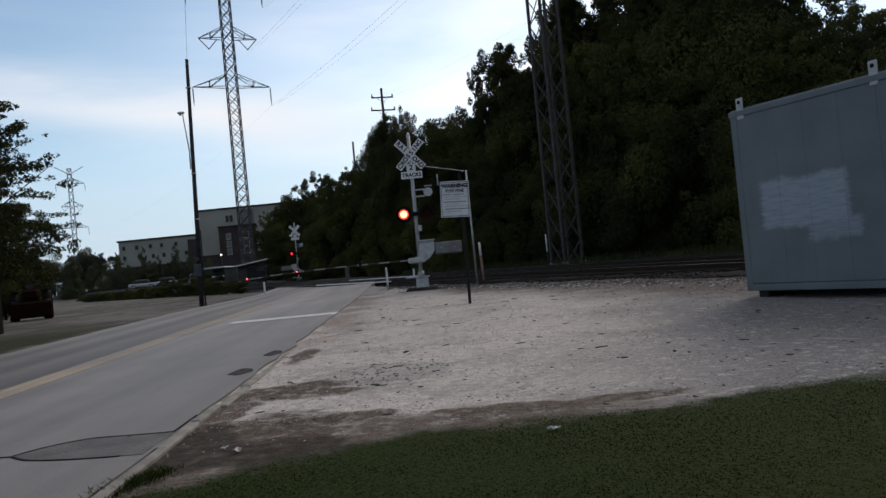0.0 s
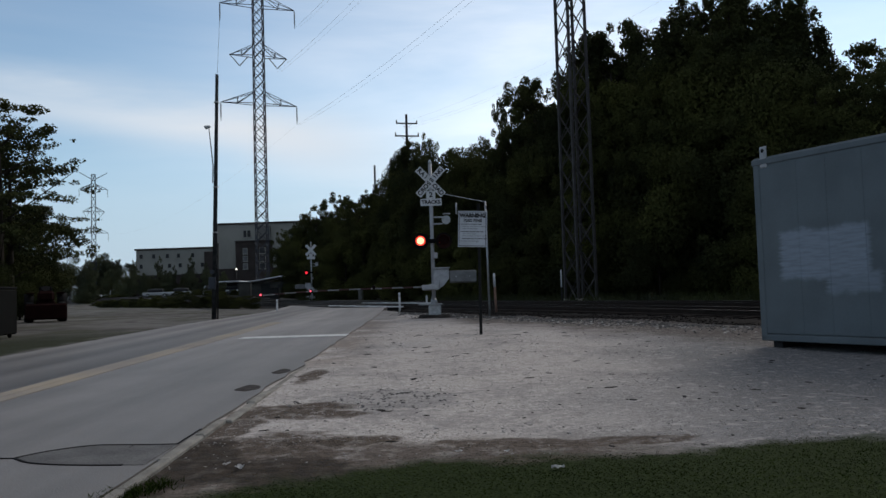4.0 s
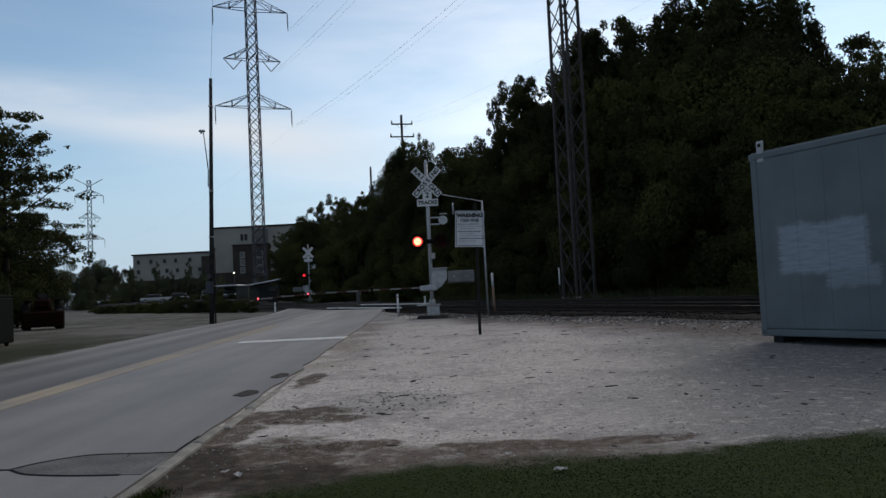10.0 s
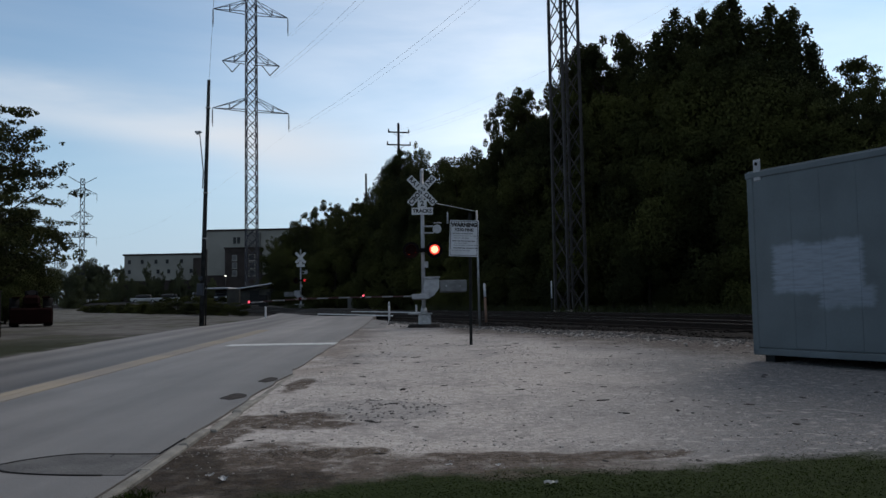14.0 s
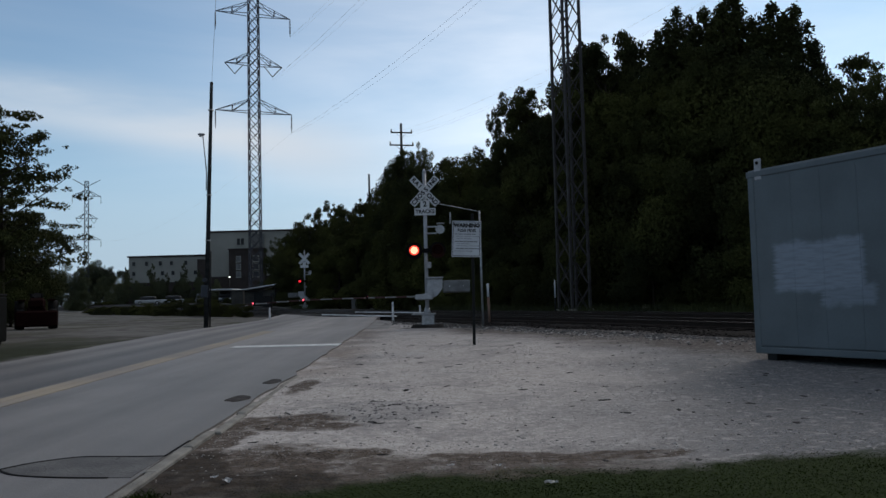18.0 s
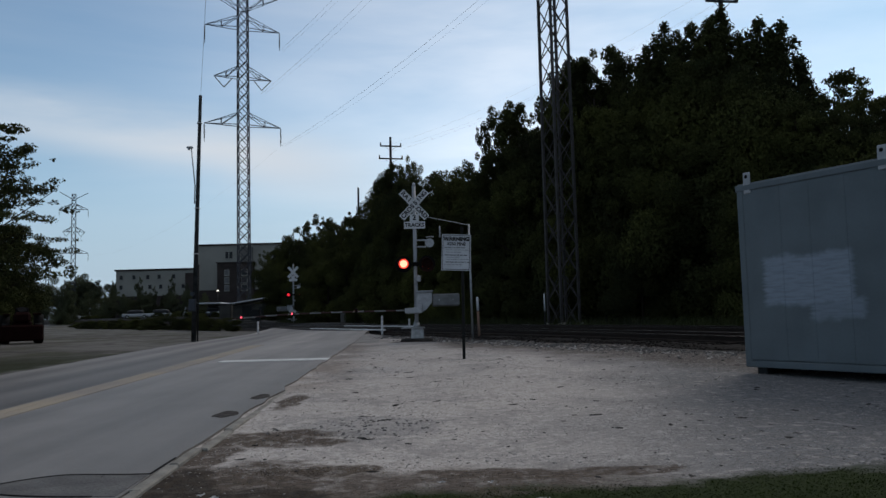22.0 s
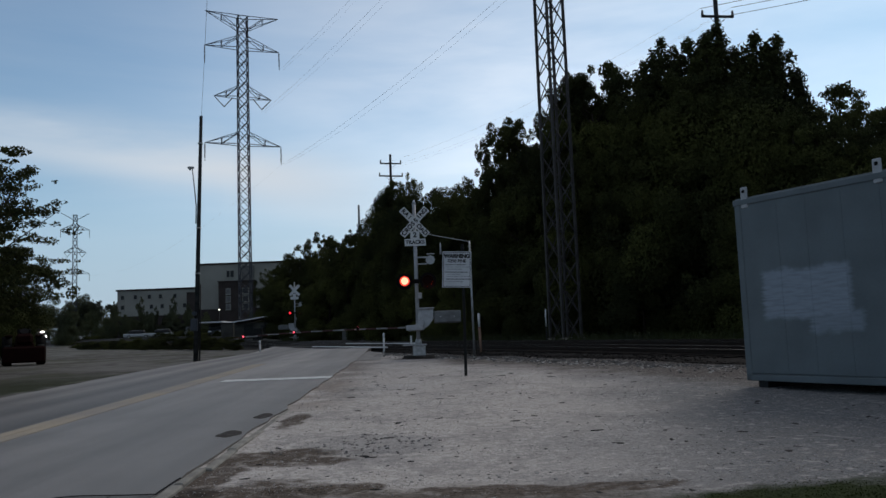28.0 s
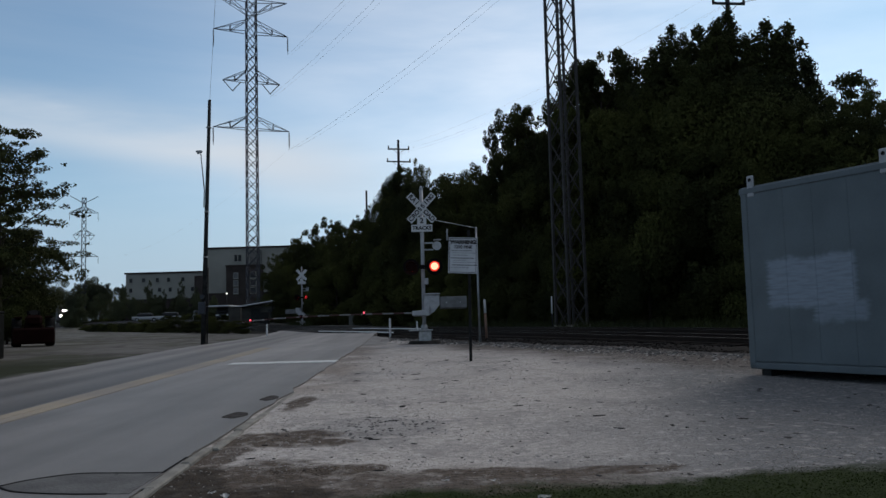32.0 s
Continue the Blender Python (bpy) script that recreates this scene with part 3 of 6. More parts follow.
def asphalt_material():
    m = bpy.data.materials.new("grey_road_surface")
    m.use_nodes = True
    n, l = m.node_tree.nodes, m.node_tree.links
    b = n["Principled BSDF"]
    b.inputs["Roughness"].default_value = 0.62
    b.inputs["Specular IOR Level"].default_value = 0.42
    tc = n.new("ShaderNodeTexCoord")
    mp = n.new("ShaderNodeMapping")
    mp.inputs["Scale"].default_value = (1.6, 0.10, 1)
    mp.inputs["Rotation"].default_value = (0, 0, radians(-2.2))
    l.new(tc.outputs["Object"], mp.inputs["Vector"])
    tr, gr, bl = n.new("ShaderNodeTexNoise"), n.new("ShaderNodeTexNoise"), n.new("ShaderNodeTexNoise")
    tr.inputs["Scale"].default_value, tr.inputs["Detail"].default_value = 1.0, 3
    gr.inputs["Scale"].default_value, gr.inputs["Detail"].default_value = 70, 4
    bl.inputs["Scale"].default_value, bl.inputs["Detail"].default_value = 0.8, 5
    l.new(mp.outputs["Vector"], tr.inputs["Vector"])
    l.new(tc.outputs["Object"], gr.inputs["Vector"])
    l.new(tc.outputs["Object"], bl.inputs["Vector"])
    c1, c2, c3 = n.new("ShaderNodeValToRGB"), n.new("ShaderNodeMixRGB"), n.new("ShaderNodeMixRGB")
    c1.color_ramp.elements[0].position, c1.color_ramp.elements[1].position = 0.32, 0.66
    c1.color_ramp.elements[0].color, c1.color_ramp.elements[1].color = (0.104, 0.099, 0.095, 1), (0.164, 0.155, 0.148, 1)
    l.new(tr.outputs["Fac"], c1.inputs["Fac"])
    c2.blend_type, c2.inputs["Fac"].default_value = "OVERLAY", 0.25
    l.new(c1.outputs["Color"], c2.inputs["Color1"])
    l.new(bl.outputs["Fac"], c2.inputs["Color2"])
    c3.blend_type, c3.inputs["Fac"].default_value = "OVERLAY", 0.30
    l.new(c2.outputs["Color"], c3.inputs["Color1"])
    l.new(gr.outputs["Fac"], c3.inputs["Color2"])
    # the far lane is older and darker
    sp, ed, mr, dk = n.new("ShaderNodeSeparateXYZ"), n.new("ShaderNodeMath"), n.new("ShaderNodeMapRange"), n.new("ShaderNodeMixRGB")
    l.new(tc.outputs["Object"], sp.inputs["Vector"])
    ed.operation = "MULTIPLY_ADD"
    ed.inputs[1].default_value = 0.038
    l.new(sp.outputs["Y"], ed.inputs[0])
    l.new(sp.outputs["X"], ed.inputs[2])
    # worn wheel tracks and dark strips between them, wandering a little
    wob = n.new("ShaderNodeMath")
    wob.operation = "MULTIPLY_ADD"
    wob.inputs[1].default_value = 0.5
    l.new(tr.outputs["Fac"], wob.inputs[0])
    l.new(ed.outputs[0], wob.inputs[2])
    mr.inputs["From Min"].default_value, mr.inputs["From Max"].default_value = -8.1, -1.7
    l.new(wob.outputs[0], mr.inputs["Value"])
    dk.blend_type, dk.inputs["Fac"].default_value = "MULTIPLY", 1.0
    tint = n.new("ShaderNodeValToRGB")
    bands = tint.color_ramp
    bands.elements[0].position, bands.elements[0].color = 0.0, (0.80, 0.79, 0.78, 1)
    bands.elements[1].position, bands.elements[1].color = 1.0, (0.84, 0.82, 0.80, 1)
    for at_, v in ((0.06, 0.86), (0.13, 0.46), (0.22, 0.82), (0.30, 0.42), (0.38, 0.74), (0.455, 0.52), (0.50, 0.90), (0.54, 1.08), (0.63, 1.14), (0.72, 0.98), (0.83, 1.12), (0.94, 0.98)):
        k = bands.elements.new(at_)
        k.color = (v, v * (0.965 if at_ < 0.5 else 0.99), v * (0.93 if at_ < 0.5 else 0.98), 1)
    l.new(mr.outputs["Result"], tint.inputs["Fac"])
    # the lane pales towards the rails: grazing sky sheen put into the colour
    sheen_, sheen_mix = n.new("ShaderNodeMapRange"), n.new("ShaderNodeMixRGB")
    sheen_.interpolation_type = "SMOOTHSTEP"
    sheen_.inputs["From Min"].default_value, sheen_.inputs["From Max"].default_value = 11.0, 24.0
    sheen_.inputs["To Min"].default_value, sheen_.inputs["To Max"].default_value = 0.0, 1.0
    l.new(sp.outputs["Y"], sheen_.inputs["Value"])
    sheen_mix.blend_type, sheen_mix.inputs["Color2"].default_value = "MULTIPLY", (1.42, 1.36, 1.32, 1)
    l.new(sheen_.outputs["Result"], sheen_mix.inputs["Fac"])
    l.new(c3.outputs["Color"], sheen_mix.inputs["Color1"])
    l.new(sheen_mix.outputs["Color"], dk.inputs["Color1"])
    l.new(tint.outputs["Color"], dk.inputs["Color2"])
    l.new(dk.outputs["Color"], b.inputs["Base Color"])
    bp = n.new("ShaderNodeBump")
    bp.inputs["Strength"].default_value, bp.inputs["Distance"].default_value = 0.35, 0.01
    l.new(gr.outputs["Fac"], bp.inputs["Height"])
    l.new(bp.outputs["Normal"], b.inputs["Normal"])
    return m


M_ROAD = asphalt_material()


def hump(x, y):
    """The road's rise to the level of the rail heads."""
    n_ = N.x * x + N.y * y
    up = min(1.0, max(0.0, (n_ - 11.5) / 3.5)) * min(1.0, max(0.0, (26.5 - n_) / 3.5))
    return 0.16 * up * up * (3 - 2 * up)


def strip(name, y0, y1, left, right, dz, material, step=0.5, jag=0.0, thick=0.05):
    """A band along the road between two offsets from its right-hand edge, with side faces."""
    rng = random.Random(name)
    verts, faces = [], []
    ys = np.arange(y0, y1 + 1e-6, step)
    for y in ys:
        r = road_right(y)
        a, b = r + left + jag * rng.uniform(-1, 1), r + right + jag * rng.uniform(-1, 1)
        z = z_at(y) + dz
        ha, hb = hump(a, y), hump(b, y)
        verts += [(a, y, z - thick), (a, y, z + ha), (b, y, z + hb), (b, y, z - thick)]
    for i in range(len(ys) - 1):
        for k in range(3):
            a = i * 4 + k
            faces.append((a, a + 1, a + 5, a + 4)[::-1])
    faces += [(0, 1, 2, 3), tuple(len(verts) - 4 + k for k in (3, 2, 1, 0))]
    return new(name, raw(name, verts, faces, material))


def slab(outline, z0, z1):
    """A flat piece with that outline."""
    bm = bmesh.new()
    lo, hi = [bm.verts.new((*p, z0)) for p in outline], [bm.verts.new((*p, z1)) for p in outline]
    bm.faces.new(hi)
    k = len(outline)
    for i in range(k):
        bm.faces.new((lo[i], lo[(i + 1) % k], hi[(i + 1) % k], hi[i]))
    return bm


def build_road():
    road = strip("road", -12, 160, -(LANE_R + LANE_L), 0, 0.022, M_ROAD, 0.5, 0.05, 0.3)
    tagged(road, "worn grey two-lane road that runs over the crossing", "road", kind="structure")
    for off in (-0.155, 0.055):
        line = strip("centre_line", -6, 26, -LANE_R + off - 0.1, -LANE_R + off + 0.1, 0.030, M_LINEYELLOW, 0.5, 0.008, 0.012)
        tagged(line, "worn yellow centre line on the road", "road marking", kind="structure")
    bm = bmesh.new()
    y, r = 18.5, road_right(18.5)
    box(bm, (r - 1.22, y, z_at(y) + 0.026), (2.46, 0.62, 0.012), tilt=Matrix.Rotation(0.0157, 4, "X"))
    tagged(mesh_ob("stop_line", bm, M_LINEWHITE), "white stop line across one lane", "road marking", kind="structure")
    # tar-edged repair and cracks in the lane near the verge
    repair = thing("road_repair", Matrix.Translation((-2.75, 5.80, z_at(5.80) + 0.022)) @ Matrix.Rotation(0.0157, 4, "X"), "sunken asphalt repair outlined by black tar seams", "road repair", kind="structure")
    top = [(-0.52, -0.03), (-0.42, 0.16), (-0.25, 0.31), (-0.10, 0.38), (0.10, 0.36), (0.36, 0.33), (0.54, 0.33)]
    low = [(-0.52, -0.03), (-0.34, -0.20), (-0.10, -0.28), (0.16, -0.33), (0.40, -0.35), (0.56, -0.36)]
    part("patch", slab(low + top[:0:-1], -0.02, 0.004), mat("dark_asphalt_repair", (0.140, 0.134, 0.130), 0.8, 0.0, 0.3, 3, 0.5, 40, (0.075, 0.072, 0.071)), repair)
    for pts, r in ((top, 0.018), (low[:-1], 0.014), ([(-1.7, 0.03), (-1.0, 0.0), (-0.52, -0.03)], 0.014), ([(0.20, 0.34), (0.21, 0.24)], 0.006), ([(0.54, 0.33), (0.53, 0.62), (0.52, 0.95)], 0.012)):
        bm = bmesh.new()
        us = np.linspace(0, len(pts) - 1, 5 * (len(pts) - 1) + 1)
        curve = [Vector((float(np.interp(u, range(len(pts)), [q[0] for q in pts])), float(np.interp(u, range(len(pts)), [q[1] for q in pts])), 0)) for u in us]
        for _ in range(4):
            curve[1:-1] = [(curve[i - 1] + curve[i] * 2 + curve[i + 1]) / 4 for i in range(1, len(curve) - 1)]
        for a, b in zip(curve, curve[1:]):
            rod(bm, a - (b - a) * 0.1, b + (b - a) * 0.1, r, seg=6)
        bmesh.ops.scale(bm, verts=bm.verts[:], vec=(1, 1, 0.3))
        bmesh.ops.translate(bm, verts=bm.verts[:], vec=(0, 0, 0.003))
        part("tar_seam", bm, M_TAR, repair)
    for (px, py, sx, sy) in ((-2.53, 9.40, 0.13, 0.27), (-2.52, 11.12, 0.11, 0.30)):
        bm = slab([(sx * math.cos(a) * (1 + 0.15 * math.sin(3 * a + px * 9)), sy * math.sin(a) * (1 + 0.12 * math.sin(4 * a))) for a in np.linspace(0, 2 * math.pi, 22, endpoint=False)], -0.02, 0.004)
        ob = mesh_ob("pothole", bm, mat("damp_dirt", (0.085, 0.075, 0.07), 0.9, 0.0, 0.3, 8, 0.5))
        ob.matrix_world = pose(px, py, z_at(py) + 0.022, 0.9)
        tagged(ob, "dark filled pothole at the edge of the road", "pothole", kind="structure")
    # broken concrete edging
    kerb = thing("kerb", Matrix.Identity(4), "low broken concrete kerb along the road", "kerb", kind="structure")
    rng = random.Random(4)
    y = -2.0
    while y < 16:
        ln = rng.uniform(0.6, 1.1)
        bm = bmesh.new()
        box(bm, (0, 0, 0), (0.085 + rng.uniform(-0.015, 0.015), ln - 0.004, 0.16), bevel=0.012)
        ob = part("kerb_stone", bm, M_CONC, kerb)
        ob.matrix_basis = pose(road_right(y) + 0.05 + rng.uniform(-0.02, 0.02), y + ln / 2, z_at(y + ln / 2) - 0.037 - max(0, (y - 6) * 0.0075) + rng.uniform(-0.012, 0.008), 0.9 + rng.uniform(-0.3, 0.3), rng.uniform(-1, 1), 2.2 + rng.uniform(-0.6, 0.6))
        y += ln


def build_shoulder():
    """Packed earth that slopes from the raised road down to the lot beside the crossing."""
    verts, faces = [], []
    ys = np.arange(26.0, 33.01, 0.5)
    for y in ys:
        r = road_right(y)
        for k in range(5):
            x = r - 0.10 + 0.28 * k
            z = z_at(y) + (0.018 + hump(r, y)) * (1 - k / 4) ** 1.3 + bumps(x, y) - (0.02 if k == 4 else 0) - (0.008 if k == 0 else 0)
            verts.append((x, y, z))
    for i in range(len(ys) - 1):
        for k in range(4):
            a = i * 5 + k
            faces.append((a, a + 1, a + 6, a + 5))
    m = mat("packed_shoulder", (0.35, 0.335, 0.32), 0.95, 0.0, 0.2, 2.0, 0.6, 30, (0.24, 0.226, 0.215))
    tagged(new("shoulder", raw("shoulder", verts, faces, m, smooth=True)), "packed earth shoulder beside the raised road", "road shoulder", kind="structure")


build_ground()
build_road()
build_shoulder()


# ---------------------------------------------------------------- tracks
def rail_mesh(s0, s1, n, dz):
    prof = [(-0.07, 0.0, 0), (-0.07, 0.02, 0), (-0.012, 0.04, 0), (-0.012, 0.12, 0), (-0.036, 0.13, 0), (-0.036, 0.165, 1), (0.036, 0.165, 0), (0.036, 0.13, 0), (0.012, 0.12, 0), (0.012, 0.04, 0), (0.07, 0.02, 0), (0.07, 0.0, 0)]
    verts, faces, idx = [], [], []
    ss = np.arange(s0, s1 + 1e-6, 4.0)
    for s in ss:
        for a, z, _ in prof:
            p = on_track(n, s, dz)
            verts.append((p.x + N.x * a, p.y + N.y * a, p.z + z))
    k = len(prof)
    for i in range(len(ss) - 1):
        for j in range(k - 1):
            a = i * k + j
            faces.append((a, a + k, a + k + 1, a + 1))
            idx.append(prof[j][2])
    return raw("rail", verts, faces, [M_RAIL, M_RAILTOP], idx)


TRACKS = (16.95, 20.95)
RAIL_DZ = 0.10


def build_tracks():
    verts, faces = [], []
    prof = [(12.4, -1.4), (14.6, -0.02), (15.2, 0.05), (22.6, 0.06), (23.3, -0.02)]
    ss = np.arange(-90, 742, 2.0)
    for s in ss:
        for n_, dz in prof:
            p = on_track(n_, s, dz)
            verts.append(tuple(p))
    for i in range(len(ss) - 1):
        for j in range(4):
            a = i * 5 + j
            faces.append((a, a + 1, a + 6, a + 5))
    bed = new("ballast_bed", raw("ballast_bed", verts, faces, M_BALLAST))
    tagged(bed, "dark stone ballast under the railway tracks", "ballast", kind="structure")
    bm = bmesh.new()
    box(bm, (0, 0, 0), (2.6, 0.23, 0.16), bevel=0.015)
    tie = bpy.data.meshes.new("tie")
    bm.to_mesh(tie)
    bm.free()
    tie.materials.append(M_TIE)
    rng = random.Random(11)
    for c in TRACKS:
        track = thing("railway_track", Matrix.Identity(4), "rusty rails on dark timber ties in ballast", "railway track", "tracks over the crossing", "structure")
        for g in (-0.7525, 0.7525):
            ob = new("rail", rail_mesh(-90, 742, c + g, 0.065))
            ob.parent = track
        for i in range(110):
            s = -18 + i * 0.62
            if 20 < s < 46 and abs(on_track(c, s).x - road_right(on_track(c, s).y) + 3.1) < 3.4:
                continue
            p = on_track(c, s, -0.01)
            ob = new("tie", tie)
            ob.parent = track
            ob.matrix_basis = pose(p.x, p.y, p.z + rng.uniform(-0.01, 0.01), 0, 0, 30 + rng.uniform(-1, 1))
    # pale bars at the crossing's near edges stand in for sky-lit rail heads
    for c in TRACKS:
        glint_bar = thing("rail_glint", Matrix.Identity(4), "pale bar standing in for sky glint on the rail heads", "crossing", "crossing beams", "structure")
        s0 = 38.0 if c < 18 else 43.0
        for i in range(5):
            p = on_track(c - 1.98, s0 - 6.2 + i * 1.75, 0.205)
            part("glint_piece", box(bmesh.new(), (0, 0, 0), (0.12, 1.74, 0.05), bevel=0.01), M_RAILGLINT, glint_bar).matrix_basis = pose(p.x, p.y, p.z, 0, 0, 30)
    # timber and asphalt panels between the rails, level with their heads
    cross = thing("crossing_surface", Matrix.Identity(4), "level crossing panels between the rails", "crossing", kind="structure")
    for c in TRACKS:
        for (a, b) in ((c - 1.9, c - 0.84), (c - 0.66, c + 0.66), (c + 0.84, c + 1.9)):
            verts, ends = [], []
            for n_ in (a, b):
                # where the road's two edges cut this line
                for off in (-7.0, 0.6):
                    y = 40.0
                    for _ in range(30):
                        x = road_right(y) + off
                        y = (n_ - N.x * x) / N.y
                    ends.append((x, y))
            (x0, y0), (x1, y1), (x2, y2), (x3, y3) = ends
            quad = [(x0, y0), (x1, y1), (x3, y3), (x2, y2)]
            bm = bmesh.new()
            lo = [bm.verts.new((x, y, z_at(y) + 0.02)) for x, y in quad]
            hi = [bm.verts.new((x, y, z_at(y) + 0.185)) for x, y in quad]
            bm.faces.new(hi)
            for i in range(4):
                bm.faces.new((lo[i], lo[(i + 1) % 4], hi[(i + 1) % 4], hi[i]))
            part("crossing_panel", bm, M_PANEL, cross)


build_tracks()


# ---------------------------------------------------------------- trees
def leaf_cloud(rng, blobs, per, size, flat=0.8):
    """Small four-cornered leaves scattered through round clumps, denser to their outsides."""
    vs, k = [], 0
    for (cx, cy, cz, r) in blobs:
        m = max(12, int(per * r * r))
        d = rng.normal(size=(m, 3))
        d /= np.linalg.norm(d, axis=1)[:, None]
        rad = r * (0.35 + 0.75 * rng.random(m) ** 0.45)
        c = d * rad[:, None] * (1, 1, flat) + (cx, cy, cz)
        a = rng.normal(size=(m, 3))
        a /= np.linalg.norm(a, axis=1)[:, None]
        b = np.cross(a, d + 0.4 * rng.normal(size=(m, 3)))
        b /= np.linalg.norm(b, axis=1)[:, None] + 1e-9
        sz = size * (0.6 + 0.8 * rng.random(m))[:, None]
        vs.append(np.stack([c - a * sz * 0.9, c + b * sz * 0.5, c + a * sz * 0.9, c - b * sz * 0.5], 1).reshape(-1, 3))
    v = np.concatenate(vs)
    f = np.arange(len(v)).reshape(-1, 4)
    return v.tolist(), f.tolist()


def limbs(bm, rng, blobs, height, r0, lean=0.0, low=0.25):
    top = height * 0.8
    rod(bm, (0, 0, -0.3), (lean * 0.4, 0, top * 0.5), r0, r0 * 0.7, 9)
    rod(bm, (lean * 0.4, 0, top * 0.5), (lean, 0, top), r0 * 0.7, r0 * 0.2, 8)
    for (cx, cy, cz, r) in blobs[3:64:4] if len(blobs) > 200 else blobs[:16]:
        h = min(top * 0.95, max(height * low, cz - math.hypot(cx, cy) * 0.7))
        rod(bm, (lean * h / top, 0, h), (cx, cy, cz), r0 * (0.16 if len(blobs) > 200 else 0.33), r0 * 0.05, 5, caps=False)


def tree_meshes(seed, kind):
    """Trunk and crown for a tree ten metres high."""
    rng = np.random.default_rng(seed)
    blobs = []
    if kind == "broad":
        for i in range(74):
            a, h = rng.uniform(0, 6.283), rng.uniform(0.15, 0.97)
            w = 3.3 * math.sin(math.pi * min(1, 0.22 + 0.78 * h) ** 0.85) ** 0.7 + 0.35
            if i > 50:
                blobs.append((w * 1.1 * math.cos(a), w * 1.1 * math.sin(a), 9.6 * h + rng.uniform(-0.2, 0.4), rng.uniform(0.22, 0.5)))
                continue
            rr = w * rng.uniform(0.3, 1.0) ** 0.6
            blobs.append((rr * math.cos(a), rr * math.sin(a), 10 * h * 0.93 + rng.uniform(-0.3, 0.3), rng.uniform(0.6, 1.25) * (1 - 0.52 * h)))
        v, f = leaf_cloud(rng, blobs, 2000, 0.060)
        core = [(rng.uniform(-1.1, 1.1), rng.uniform(-1.1, 1.1), rng.uniform(1.2, 7.4), rng.uniform(1.0, 1.7)) for _ in range(16)]
        v2, f2 = leaf_cloud(rng, core, 900, 0.08)
        f += [[i + len(v) for i in q] for q in f2]
        v += v2
        m = M_LEAF
    elif kind == "spire":
        for i in range(360):
            h = rng.uniform(0.06, 1.0) ** 0.72
            a, w = rng.uniform(0, 6.283), 3.0 * (1 - h) ** 0.72 + 0.05
            rr = w * rng.uniform(0.1, 1.08)
            blobs.append((rr * math.cos(a), rr * math.sin(a), 10 * h - 0.12 * rr + rng.uniform(0, 0.25), (0.11 + 0.50 * (1 - h)) * rng.uniform(0.5, 1.2)))
        v, f = leaf_cloud(rng, blobs, 1300, 0.066, 1.5)
        m = M_LEAF2
    elif kind == "oak":
        # clumps at the ends of the limbs, with sky between them
        for i in range(38):
            a, h = rng.uniform(0, 6.283), rng.uniform(0.22, 1.0)
            w = 3.3 * math.sin(math.pi * min(1, 0.18 + 0.80 * h) ** 0.9) ** 0.7 + 0.3
            rr = w * rng.uniform(0.45, 1.05)
            cx, cy, cz = rr * math.cos(a), rr * math.sin(a), 9.5 * h
            for q in range(rng.integers(4, 9)):
                blobs.append((cx + rng.normal(0, 0.42), cy + rng.normal(0, 0.42), cz + rng.normal(0, 0.26), rng.uniform(0.14, 0.42)))
        v, f = leaf_cloud(rng, blobs, 1500, 0.075, 0.75)
        core = [(rng.uniform(-0.9, 0.9), rng.uniform(-0.9, 0.9), rng.uniform(1.0, 6.0), rng.uniform(0.7, 1.2)) for _ in range(14)]
        v2, f2 = leaf_cloud(rng, core, 900, 0.08)
        f += [[i + len(v) for i in q] for q in f2]
        v += v2
        m = M_LEAF
    elif kind == "airy":
        for i in range(58):
            h = rng.uniform(0.30, 0.98)
            a = rng.uniform(0, 6.283)
            rr = (4.6 * math.sin(math.pi * (0.15 + 0.8 * h)) ** 0.8) * rng.uniform(0.55, 1.0)
            rise = rng.uniform(-0.10, 0.16)
            for q in range(6):
                k = 0.25 + 0.75 * (q + rng.uniform(0, 1)) / 6
                w = 0.22 + 0.5 * math.sin(math.pi * k) * rr * 0.3
                blobs.append((rr * k * math.cos(a) + rng.uniform(-w, w), rr * k * math.sin(a) + rng.uniform(-w, w), 10 * h + rise * rr * k + rng.uniform(-0.16, 0.16), rng.uniform(0.14, 0.42)))
        v, f = leaf_cloud(rng, blobs, 520, 0.075, 0.42)
        m = M_LEAF
    else:
        for _ in range(26):
            a, h = rng.uniform(0, 6.283), rng.uniform(0.0, 1.0)
            rr = 4.5 * (1 - 0.55 * h) * rng.uniform(0.2, 1.0)
            blobs.append((rr * math.cos(a), rr * math.sin(a), 8.5 * h + 0.6, rng.uniform(1.0, 1.9) * (1 - 0.35 * h)))
        v, f = leaf_cloud(rng, blobs, 1100, 0.085)
        m = M_LEAF
    crown = raw("crown", v, f, m)
    bm = bmesh.new()
    limbs(bm, rng, blobs, 10, 0.16 if kind == "bush" else 0.24)
    trunk = bpy.data.meshes.new("trunk")
    bm.to_mesh(trunk)
    bm.free()
    trunk.materials.append(M_BARK)
    return trunk, crown


TREE_KINDS = {}


